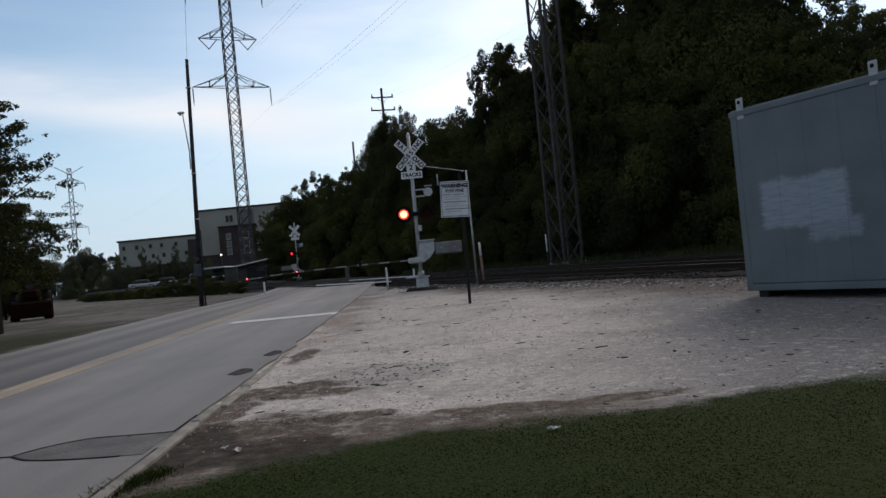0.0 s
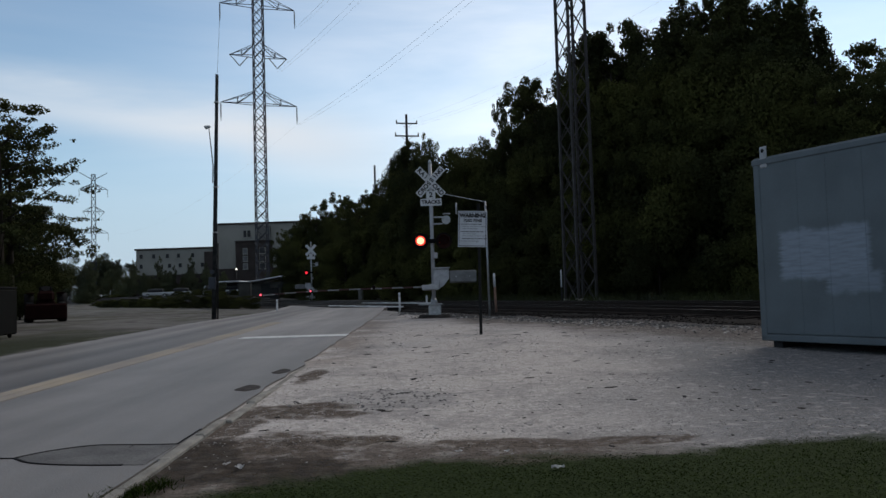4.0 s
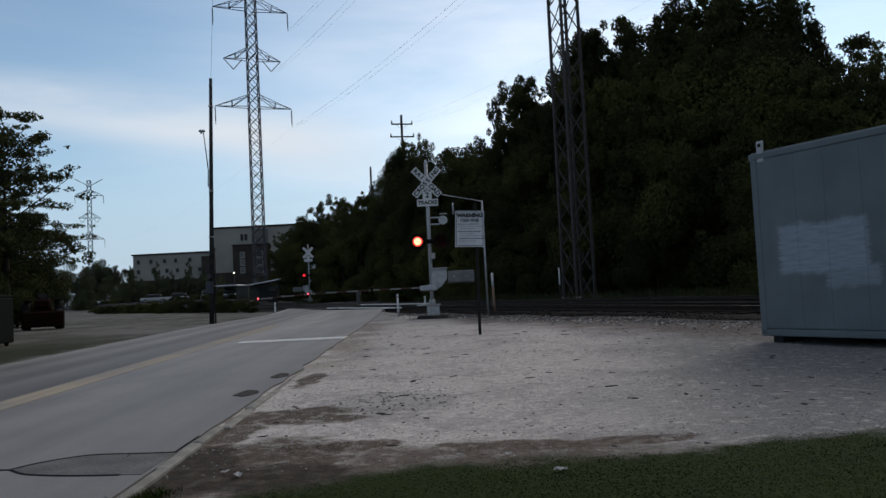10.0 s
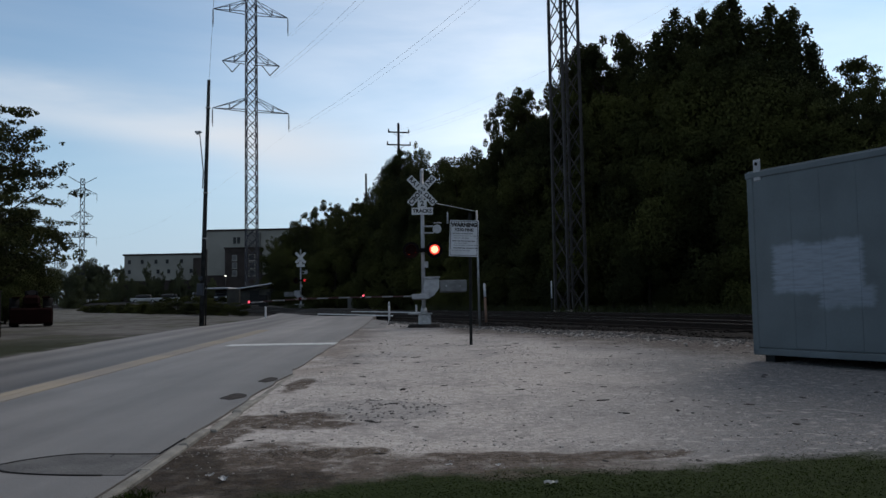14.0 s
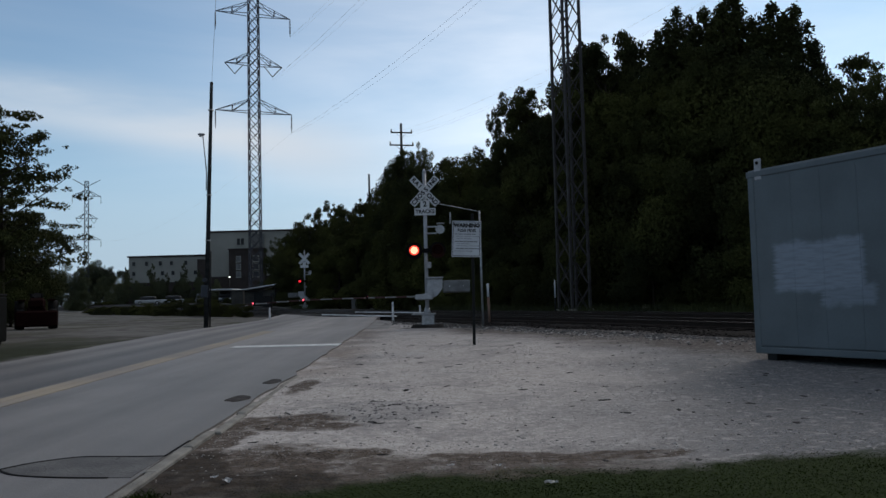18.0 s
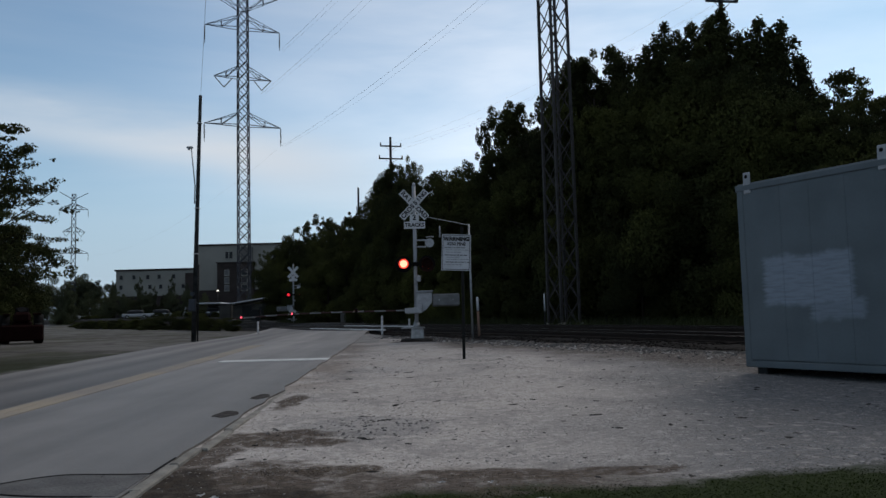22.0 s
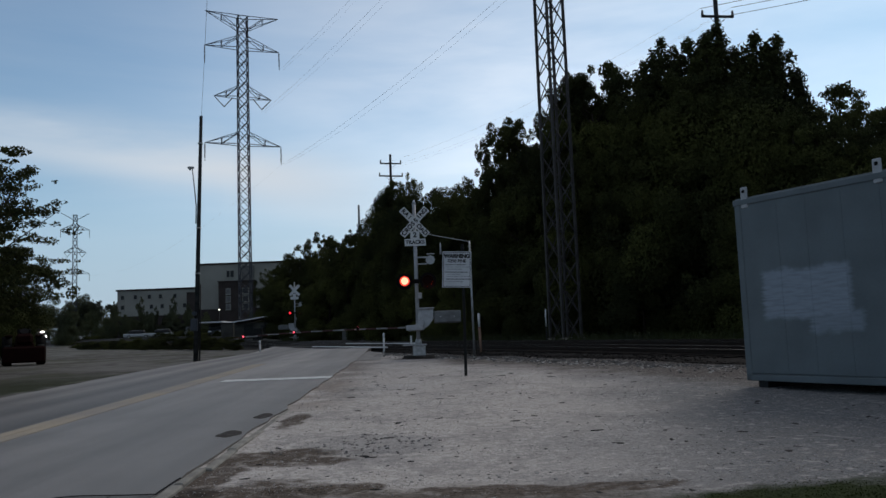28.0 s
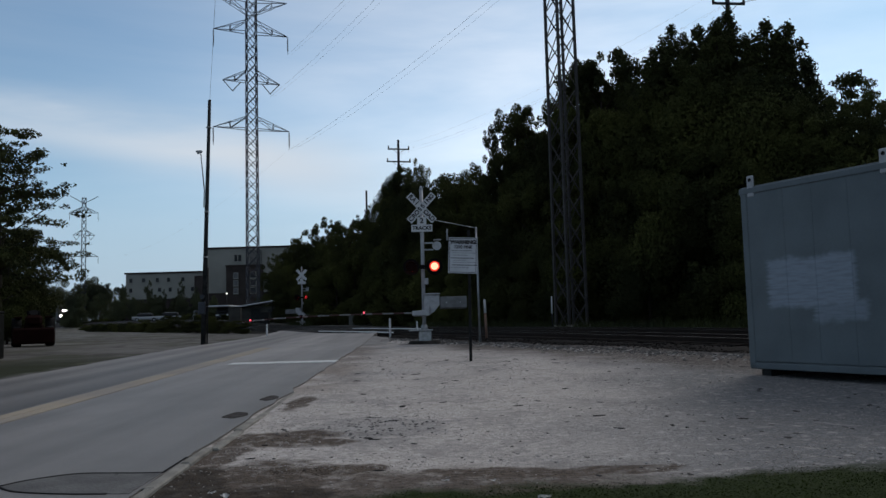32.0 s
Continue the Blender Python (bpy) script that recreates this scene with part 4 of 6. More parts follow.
def tree(name, kind, seed, x, y, h, turn, label, group, wide=1.0, leaf=None):
    if (kind, seed) not in TREE_KINDS:
        TREE_KINDS[kind, seed] = tree_meshes(seed, kind)
    root = thing(name, Matrix.Identity(4), label, "shrub" if kind == "bush" else "tree", group)
    k = h / 10
    root.matrix_world = Matrix.Translation((x, y, land(x, y))) @ Matrix.Rotation(radians(turn), 4, "Z") @ Matrix.Diagonal((k * wide, k * wide, k, 1))
    for nm, me in zip(("trunk", "crown"), TREE_KINDS[kind, seed]):
        ob = new(nm, me)
        ob.parent = root
        if leaf and nm == "crown":
            ob.material_slots[0].link = "OBJECT"
            ob.material_slots[0].material = leaf
    return root


def build_woods():
    # x, y, height, kind and spread of the trees along the far side of the tracks
    row = [(-22.1, 101.2, 8.3, "broad", 0.7), (-16.6, 86.5, 8.9, "broad", 0.7), (-15.2, 85.5, 10.1, "oak", 0.75), (-12.2, 84.4, 10.7, "oak", 0.7), (-9.6, 76.0, 9.7, "broad", 0.75), (-8.0, 71.8, 9.6, "oak", 0.7),
           (-5.3, 73.2, 14.0, "broad", 0.42), (-3.9, 64.6, 12.9, "oak", 0.5), (-2.3, 66.7, 13.7, "broad", 0.45), (-2.9, 62.0, 11.4, "broad", 0.6), (-0.9, 59.0, 11.4, "broad", 0.7), (0.1, 58.6, 11.3, "broad", 0.75), (1.2, 60.6, 11.7, "broad", 0.75), (2.0, 58.0, 11.2, "broad", 0.6), (0.6, 57.0, 10.2, "broad", 0.9), (2.6, 55.5, 10.4, "broad", 0.7), (-4.6, 68.5, 12.2, "broad", 0.6), (-6.3, 70.5, 11.2, "broad", 0.55),
           (3.95, 54.0, 13.6, "oak", 0.5), (4.5, 53.0, 14.3, "oak", 0.50), (4.0, 52.0, 11.0, "broad", 0.55), (5.6, 50.5, 14.2, "oak", 0.52), (6.7, 51.0, 15.2, "oak", 0.5), (6.0, 48.0, 11.8, "broad", 0.75), (7.7, 46.5, 14.4, "oak", 0.55), (8.7, 44.0, 15.0, "oak", 0.6), (9.7, 44.7, 15.9, "oak", 0.55), (8.9, 41.8, 11.6, "broad", 0.8), (9.2, 45.0, 15.4, "oak", 0.65), (10.5, 42.8, 13.4, "broad", 0.55),
           (10.4, 40.3, 12.7, "broad", 0.6), (12.0, 41.6, 13.6, "broad", 0.75), (12.2, 37.4, 12.6, "broad", 0.8), (13.6, 35.0, 11.4, "broad", 0.8), (14.8, 32.9, 9.6, "broad", 0.85), (15.5, 31.3, 8.8, "broad", 0.85), (16.4, 29.8, 8.0, "broad", 0.85), (18.3, 31.3, 8.2, "oak", 0.9), (16.9, 33.0, 9.6, "oak", 0.6), (17.6, 32.2, 9.3, "oak", 0.6)]
    # denser trees that stand behind the gappy ones
    row += [(x + 0.9, y + 2.2, h * (0.90 if y < 60 else 0.92), "broad", 0.66) for x, y, h, kind, wide in row if kind == "oak" and x < 12]
    rng = random.Random(5)
    for i, (x, y, h, kind, wide) in enumerate(row):
        tree("tree", kind, 20 + i % 4, x, y, h * 1.045, rng.uniform(0, 360), "tall tree with gaps between its dark leaf clumps" if kind == "oak" else "tall broad-leaved tree, dark green, beside the tracks", "trees along the tracks", wide)
    for (x, y, h) in ((14.0, 38.7, 14.9), (12.9, 39.5, 14.5), (11.7, 40.2, 14.7), (10.9, 41.0, 13.8), (14.6, 38.0, 13.4), (15.3, 37.4, 13.9), (16.2, 37.0, 13.6), (16.7, 36.2, 11.6), (13.4, 38.2, 14.2), (12.3, 39.9, 14.1), (13.5, 39.2, 14.4), (11.2, 40.6, 14.0), (14.9, 37.8, 12.8), (15.8, 37.2, 13.4)):
        tree("conifer", "spire", 31 + int(h * 10) % 3, x, y, h * 1.025, rng.uniform(0, 360), "dark pointed conifer rising over its neighbours", "conifers by the tracks")
    for (x, y, h) in ((17.3, 34.4, 10.9), (18.6, 33.6, 9.6), (19.6, 31.8, 9.6)):
        tree("tree", "airy", 53, x, y, h, rng.uniform(0, 360), "open-crowned tree at the end of the row", "trees along the tracks", 0.7)
    tree("conifer", "spire", 32, -4.0, 66.0, 13.0, 20, "dark pointed tree with gaps in its crown", "conifers by the tracks", 0.9)
    for (x, y, h) in ((-5.2, 66.5, 9.0), (-2.2, 63.0, 10.8), (0.6, 61.5, 10.0), (-9.4, 74.0, 9.0), (-11.4, 78.0, 9.2)):
        tree("tree", "broad", 20 + int(h * 10) % 4, x, y, h, rng.uniform(0, 360), "dense dark broad-leaved tree beside the tracks", "trees along the tracks", 0.85)
    for i in range(34):
        s = -22 + i * 3.1 + rng.uniform(-1, 1)
        p = on_track(26.6 + rng.uniform(-0.7, 1.2), s)
        tree("shrub", "bush", 40 + i % 3, p.x, p.y, rng.uniform(4.6, 7.2), rng.uniform(0, 360), "dense dark undergrowth below the trees", "undergrowth along the tracks", 0.9)
    for i in range(14):
        s = -22 + i * 6.5
        p = on_track(33.5 + rng.uniform(-1, 1), s)
        tree("tree", "broad", 20 + i % 4, p.x, p.y, rng.uniform(8.0, 9.5), rng.uniform(0, 360), "broad-leaved tree deeper in the dark wood", "trees behind the first row", 1.1)
    for i in range(22):
        p = on_track(29.6 + rng.uniform(-0.8, 0.8), -22 + i * 4.6)
        tree("shrub", "bush", 40 + i % 3, p.x, p.y, rng.uniform(4.0, 6.0), rng.uniform(0, 360), "dense dark undergrowth below the trees", "undergrowth along the tracks", 1.0)
    for i in range(34):
        p = on_track(13.3 + rng.uniform(-0.3, 0.5), 50 + i * 2.7)
        if p.x > -11.5:
            continue
        tree("brush", "bush", 40 + i % 3, p.x, p.y, rng.uniform(0.8, 1.35), rng.uniform(0, 360), "low dark brush on the railway bank", "brush on the bank", 2.2)
    tree("yard_tree", "airy", 51, -14.9, 25.6, 7.9, 40, "open-crowned tree with layered feathery foliage", "")
    tree("yard_tree", "airy", 51, -15.9, 28.0, 6.9, 150, "open-crowned tree with layered feathery foliage", "")
    tree("yard_tree", "airy", 52, -17.2, 27.5, 7.4, 190, "open-crowned tree with layered feathery foliage", "")
    for (x, y, h) in ((-15.9, 25.0, 4.4), (-16.6, 26.8, 4.2), (-18.6, 29.0, 4.6), (-21.0, 33.0, 4.6), (-16.6, 23.6, 3.0), (-14.4, 22.9, 1.6), (-22.2, 40.0, 5.4), (-21.6, 41.0, 3.6)):
        tree("shrub", "bush", 40 + int(h * 10) % 3, x, y, h, rng.uniform(0, 360), "dark bush below the yard trees", "bushes in the yard", 0.8)
    tree("yard_tree", "broad", 22, -23.9, 41.5, 7.6, 10, "dense dark tree at the back of the yard", "", 1.25)
    # hedge and small trees far off, before the building
    # their crowns take the leaf colour paled for haze
    for i, (x, h) in enumerate(((-152, 15), (-146, 13), (-141, 15), (-136, 16), (-131, 14), (-127, 15), (-122, 17), (-118, 16), (-113, 14), (-109, 12.5), (-106, 13.5))):
        tree("far_tree", "bush" if i % 2 else "broad", 40 + i % 3 if i % 2 else 20 + i % 4, x, 262 + rng.uniform(-6, 6), h, rng.uniform(0, 360), "dark tree far behind the tracks", "far trees", 0.8, M_LEAFHAZE)
    for (x, h) in ((-58.5, 4.6), (-54.6, 5.0), (-52.4, 4.4), (-49.6, 4.8), (-46.8, 5.0), (-43.8, 4.4), (-61.0, 4.6), (-69.5, 8.2), (-71.5, 7.0), (-57.8, 4.2)):
        tree("young_tree", "broad", 20 + int(h * 10) % 4, x * 0.93, 139 + rng.uniform(-3, 3), h, rng.uniform(0, 360), "young dark tree before the pale building", "young trees by the building", 0.75, M_LEAFHAZE)
    for (x, h, w) in ((-53.0, 7.6, 0.42), (-47.4, 7.5, 0.40), (-57.4, 7.0, 0.4), (-50.4, 5.8, 0.4), (-44.8, 6.2, 0.42)):
        tree("young_tree", "oak", 22, x, 140.5, h, rng.uniform(0, 360), "slender young tree with a tufted dark crown", "young trees by the building", w, M_LEAFHAZE)
    for i in range(58):
        s = 66 + i * 3.2 + rng.uniform(-0.8, 0.8)
        p = on_track(25.0 + rng.uniform(-0.5, 0.5), s)
        tree("hedge_bush", "bush", 40 + i % 3, p.x, p.y, rng.uniform(0.8, 1.35), rng.uniform(0, 360), "low dark bush beside the tracks", "low bushes along the tracks", 2.3)


build_woods()


# ---------------------------------------------------------------- crossing signals
# The arm's white, lowered in colour for its dim side at dusk.
M_BANDWHITE = mat("dusk_dimmed_white", (0.24, 0.24, 0.235), 0.6, 0.0, 0.15, 5)
FLASH0, FLASH = 0.45, 1.2075      # the left lamp goes out at FLASH0 and the right one comes on; one cycle


def flip_rows(base, left):
    """Rows for a lens that shows its lit face, then its dark one, in turn."""
    rows, lit = [], left
    def at(k):
        return base @ Matrix.Rotation(k, 4, "Z")
    a = 0.0 if lit else math.pi
    rows.append((0.0, at(a)))
    i = 0
    while True:
        t = FLASH0 + FLASH * i / 2
        if t > 31.9:
            break
        # the change falls clear of the full second
        T = math.floor(t + 0.0333)
        if t - 0.0667 < T:
            t = T + 0.0667 if T - (t - 0.0667) < 0.05 else T - 0.0667
        for dt, k in ((-0.0667, 0.0), (-0.0333, 1 / 3), (0.0, 2 / 3), (0.0333, 1.0)):
            rows.append((round((t + dt) * FPS) / FPS, at(a + k * math.pi)))
        a += math.pi
        i += 1
    rows.append((32.0, at(a)))
    return rows


MOVING = []


def lens_mesh(r, small=False, far=False):
    """A lens lit on one side, dark on the other."""
    bm = bmesh.new()
    rings = [(0.0, 0.030), (0.74, 0.022), (1.0, 0.0)]
    seg = 20
    for side in (-1, 1):
        prev = None
        for q, d in rings:
            loop = [bm.verts.new((q * r * math.cos(a), side * (0.004 + d), q * r * math.sin(a))) for a in np.linspace(0, 2 * math.pi, seg, endpoint=False)] if q else [bm.verts.new((0, side * (0.004 + d), 0))]
            if prev:
                for i in range(seg):
                    j = (i + 1) % seg
                    f = bm.faces.new((prev[0], loop[i], loop[j]) if len(prev) == 1 else (prev[i], loop[i], loop[j], prev[j]))
                    f.material_index = 2 if side > 0 else (0 if len(prev) == 1 else 1)
            prev = loop
    bmesh.ops.recalc_face_normals(bm, faces=bm.faces[:])
    me = bpy.data.meshes.new("lens")
    bm.to_mesh(me)
    bm.free()
    for m in ((M_LITFAR, M_LITFAR, M_DEADLENS) if far else (M_LITSMALL, M_LITSMALL, M_DEADLENS) if small else (M_LITCORE, M_LITRIM, M_DEADLENS)):
        me.materials.append(m)
    return me


LENS, LENS_SMALL, LENS_FAR = lens_mesh(0.165), lens_mesh(0.033, True), lens_mesh(0.12, far=True)


def lamp_head(signal, x, z, left, back=False, lens_data=None):
    """A round black background with a hood and its lens; it looks towards the road's user."""
    k = 1 if back else -1
    bm = bmesh.new()
    rod(bm, (x, k * 0.10, z), (x, k * 0.115, z), 0.27, seg=28)
    rod(bm, (x, k * 0.02, z), (x, k * 0.10, z), 0.12, 0.17, seg=16)
    for a in np.linspace(-20, 200, 12):
        a0, a1 = radians(a), radians(a + 20)
        q = [(x + 0.19 * math.cos(b), k * yy, z + 0.19 * math.sin(b)) for b in (a0, a1) for yy in (0.115, 0.40)]
        bm.faces.new([bm.verts.new(q[i]) for i in (0, 1, 3, 2)])
    head = part("lamp_head", bm, M_BLACK, signal, "round black lamp background with a hood")
    lens = new("lens", lens_data or LENS)
    lens.parent = head
    base = Matrix.Translation((x, k * 0.30, z)) @ (Matrix.Rotation(math.pi, 4, "Z") if back else Matrix.Identity(4))
    lens.matrix_basis = base
    MOVING.append((lens, flip_rows(base, left)))


def crossbuck(signal, z, y, letters=True):
    for k, words in ((1, "RAILROAD"), (-1, "CROSSING")):
        bm = bmesh.new()
        box(bm, (0, 0, 0), (1.22, 0.006, 0.23), bevel=0.002)
        ob = part("blade", bm, M_SIGNWHITE, signal, "white crossbuck blade with black letters")
        ob.matrix_basis = Matrix.Translation((0, y - (0.012 if k < 0 else 0), z)) @ Matrix.Rotation(radians(47 * k), 4, "Y")
        if letters:
            for i, c in enumerate(words):
                text_part("letter", c, 0.205, pose((i - 3.5) * 0.146, -0.008, 0, 90, 0, 0), M_INK, ob)


def tracks_plate(signal, z, y, letters=True):
    bm = bmesh.new()
    box(bm, (0, y, z), (0.70, 0.006, 0.235), bevel=0.002)
    box(bm, (0, y, z + 0.245), (0.30, 0.006, 0.25), bevel=0.002)
    plate = part("track_count_plate", bm, M_SIGNWHITE, signal, "white plate with the number of tracks")
    if letters:
        text_part("lettering", "TRACKS", 0.17, pose(0, y - 0.007, z, 90, 0, 0), M_INK, plate)
        text_part("lettering", "2", 0.24, pose(0, y - 0.007, z + 0.245, 90, 0, 0), M_INK, plate)


def signal_mast(name, m, label, side, arm_len, lights, letters=True):
    """A crossing signal: mast, crossbuck, lamps, gate gear and a striped arm. side: which way the arm reaches."""
    s = thing(name, m, label, "crossing signal", "crossing signals")
    bm = bmesh.new()
    rod(bm, (0, 0, -0.1), (0, 0, 0.10), 0.62, 0.50, 18)
    part("footing", bm, mat("damp_footing", (0.055, 0.050, 0.047), 0.9, 0.0, 0.3, 5, 0.5), s, "dark soiled round footing")
    bm = bmesh.new()
    box(bm, (0.02, 0, 0.24), (0.42, 0.42, 0.34), bevel=0.03)
    box(bm, (-0.12, -0.05, 0.44), (0.80, 0.30, 0.05), bevel=0.012)
    rod(bm, (0, 0, 0.42), (0, 0, 0.62), 0.13, 0.09, 12)
    part("mast_base", bm, M_GALV, s)
    bm = bmesh.new()
    rod(bm, (0, 0, 0.2), (0, 0, 5.15), 0.065, 0.06, 14)
    part("mast", bm, M_SILVER, s, "silver painted steel mast")
    bm = bmesh.new()
    rod(bm, (0, 0, 5.12), (0, 0, 5.26), 0.075, 0.02, 12)
    part("mast_cap", bm, M_SILVER, s)
    crossbuck(s, 4.50, -0.09, letters)
    tracks_plate(s, 3.82, -0.09, letters)
    bm = bmesh.new()
    rod(bm, (-0.40, 0, 2.53), (0.40, 0, 2.53), 0.03, seg=8)
    box(bm, (0, 0, 2.53), (0.2, 0.2, 0.14), bevel=0.02)
    part("lamp_arm", bm, M_BLACK, s, "cross arm that carries the lamps")
    for x, left in ((-0.385, True), (0.385, False)):
        lamp_head(s, x, 2.53, left, lens_data=None if letters else LENS_FAR)
    # side arms, and a bell shape standing in for a side-facing lamp
    bm = bmesh.new()
    for z in (3.10, 3.32):
        box(bm, (0.20, -0.02, z), (0.34, 0.05, 0.05), bevel=0.008)
    part("bracket", bm, M_SILVER, s, "pale steel brackets")
    bm = bmesh.new()
    rod(bm, (0.48, -0.12, 3.22), (0.48, -0.03, 3.22), 0.15, 0.11, 16)
    rod(bm, (0.48, -0.03, 3.22), (0.48, 0.10, 3.22), 0.06, seg=10)
    box(bm, (0.50, -0.06, 3.42), (0.26, 0.22, 0.03), bevel=0.008)
    part("bell", bm, M_GALV, s, "grey side-facing lamp under a small hood")
    # gate gear and counterweight
    outline = [(-0.34, 0.90), (0.10, 0.90), (0.34, 1.03), (0.52, 1.26), (0.52, 1.60), (0.02, 1.60), (-0.02, 1.12), (-0.34, 1.05)]
    bm = bmesh.new()
    rings = [[bm.verts.new((-side * x, y, z)) for x, z in outline] for y in (-0.28, 0.18)]
    bm.faces.new(rings[0])
    bm.faces.new(rings[1][::-1])
    for i in range(len(outline)):
        j = (i + 1) % len(outline)
        bm.faces.new((rings[0][i], rings[0][j], rings[1][j], rings[1][i]))
    bmesh.ops.recalc_face_normals(bm, faces=bm.faces[:])
    bmesh.ops.bevel(bm, geom=bm.edges[:], offset=0.018, segments=1, affect="EDGES")
    gear = part("gate_gear", bm, M_SILVER, s, "grey gate mechanism housing")
    part("lid", box(bmesh.new(), (-side * 0.27, -0.05, 1.625), (0.56, 0.52, 0.04), bevel=0.012), M_SILVER, gear)
    part("hinge", rod(bmesh.new(), (-side * 0.05, -0.30, 1.58), (-side * 0.50, -0.30, 1.58), 0.012, seg=8), M_GALV, gear)
    for yy in (-0.22, 0.22):
        bm = box(bmesh.new(), (-side * 0.98, yy, 1.33), (0.88, 0.05, 0.42 if yy > 0 else 0.36), bevel=0.015)
        plate = part("counterweight", bm, M_CASTIRON, s, "grey counterweight plate, darkened in colour for its shadow")
        for dx in (0.75, 1.2):
            part("bolt", rod(bmesh.new(), (-side * dx, yy - 0.04, 1.33), (-side * dx, yy + 0.04, 1.33), 0.025, seg=8), M_GALV, plate)
    part("junction_box", box(bmesh.new(), (0.10, -0.06, 2.05), (0.14, 0.12, 0.20), bevel=0.015), M_SILVER, s)
    bm = bmesh.new()
    box(bm, (side * 0.10, -0.32, 1.0), (0.56, 0.12, 0.17), bevel=0.02)
    box(bm, (0.10, -0.26, 1.08), (0.22, 0.12, 0.30), bevel=0.02)
    part("arm_bracket", bm, M_SILVER, s)
    k = 16
    step = (arm_len - 0.3) / k
    def sag(u):
        return 1.015 - 0.15 * (u / arm_len) ** 4
    bm = bmesh.new()
    for i in range(k):
        u0, u1 = 0.25 + (arm_len - 0.25) * i / k, 0.25 + (arm_len - 0.25) * (i + 1) / k
        rod(bm, (side * u0, -0.32, sag(u0)), (side * u1, -0.32, sag(u1)), 0.015, 0.014, 8)
    arm = part("gate_arm", bm, M_SIGNWHITE, s, "lowered gate arm with red and white bands")
    for i in range(k):
        c = side * (0.3 + (i + 0.5) * step)
        bm = box(bmesh.new(), (c, -0.32, sag(abs(c))), (step - 0.004, 0.036, 0.05 - 0.014 * i / k), bevel=0.006)
        part("band", bm, M_RED if i % 2 else M_BANDWHITE, arm)
    for x, z, mode in lights:
        bm = bmesh.new()
        box(bm, (x, -0.32, z - 0.01), (0.09, 0.08, 0.13), bevel=0.02)
        part("arm_lamp", bm, M_BLACK, arm)
        lens = new("lens", LENS_SMALL)
        base = Matrix.Translation((x, -0.45, z))
        lens.parent, lens.matrix_basis = arm, base
        if mode:
            MOVING.append((lens, flip_rows(base, mode == "left")))
    return s


zm = z_at(26.55)
signal_mast("crossing_signal", pose(-0.89, 26.55, zm, 0, 0, 2), "silver crossing signal with crossbuck, red lamps and lowered gate", -1, 5.9, ((-1.95, 1.06, "right"), (-4.0, 1.0, "left"), (-5.62, 0.92, "")))
zf = z_at(70.0)
signal_mast("crossing_signal", pose(-13.0, 70.0, zf, 0, 0, 2), "distant crossing signal with crossbuck and red lamps beyond the tracks", 1, 5.6, (), letters=False)


# ---------------------------------------------------------------- signs, posts and poles by the crossing
def build_warning_sign():
    y = 17.75
    s = thing("warning_sign", pose(0.42, y, z_at(y), 0, 0.6, -3), "white warning sign with black writing on a dark post", "sign")
    bm = bmesh.new()
    for sx in (-0.028, 0.028):
        box(bm, (sx, 0, 1.35), (0.008, 0.035, 3.1))
    box(bm, (0, 0.015, 1.35), (0.06, 0.006, 3.1))
    part("post", bm, M_DARKPOST, s, "dark steel channel post")
    bm = bmesh.new()
    box(bm, (-0.10, -0.03, 2.42), (0.64, 0.008, 0.80), bevel=0.003)
    board = part("board", bm, M_SIGNGREY, s, "pale rectangular board with a dark edge line")
    for (dx, dz, w, h) in ((0, 0.375, 0.60, 0.012), (0, -0.375, 0.60, 0.012), (-0.295, 0, 0.012, 0.75), (0.295, 0, 0.012, 0.75)):
        bm = bmesh.new()
        box(bm, (-0.10 + dx, -0.036, 2.42 + dz), (w, 0.004, h))
        part("edge_line", bm, M_INK, board)
    text_part("lettering", "WARNING", 0.117, pose(-0.10, -0.037, 2.715, 90, 0, 0), M_INK, board, bold=0.075)
    text_part("lettering", "$250 FINE", 0.095, pose(-0.10, -0.037, 2.605, 90, 0, 0), M_INK, board)
    rng = random.Random(3)
    for z, h, ink in ((2.525, 0.020, M_FADEDINK), (2.475, 0.016, M_PALEINK), (2.425, 0.020, M_PALEINK), (2.36, 0.024, M_FADEDINK), (2.31, 0.016, M_PALEINK), (2.265, 0.016, M_PALEINK), (2.205, 0.024, M_FADEDINK), (2.15, 0.018, M_PALEINK)):
        x, end = -0.365 + rng.uniform(0, 0.06), 0.16 - rng.uniform(0, 0.18)
        while x < end:
            w = rng.uniform(0.025, 0.10)
            bm = bmesh.new()
            box(bm, (x + w / 2, -0.036, z), (w, 0.004, h))
            part("writing_bar", bm, ink, board)
            x += w + rng.uniform(0.010, 0.018)
    board.matrix_basis = Matrix.Translation((-0.135, 0, 2.33)) @ Matrix.Rotation(radians(2.2), 4, "Y") @ Matrix.Translation((0.10, 0, -2.42))
    for z in (2.12, 2.72):
        bm = bmesh.new()
        rod(bm, (0, -0.045, z), (0, -0.03, z), 0.010, seg=8)
        part("bolt", bm, M_GALV, board)


build_warning_sign()


def simple_post(name, x, y, top, r, material, label, category, cap=None, lean=(0, 0), band=None):
    s = thing(name, pose(x, y, z_at(y), lean[0], lean[1], 0), label, category)
    bm = bmesh.new()
    rod(bm, (0, 0, -0.2), (0, 0, top * (1 - (band or 0))), r, r * 0.95, 10)
    part("shaft", bm, material, s)
    if band:
        bm = bmesh.new()
        rod(bm, (0, 0, top * (1 - band)), (0, 0, top), r * 1.02, r * 0.95, 10)
        rod(bm, (0, 0, top), (0, 0, top + 0.02), r * 0.95, r * 0.5, 10)
        part("band", bm, cap, s, "white upper part")
    return s


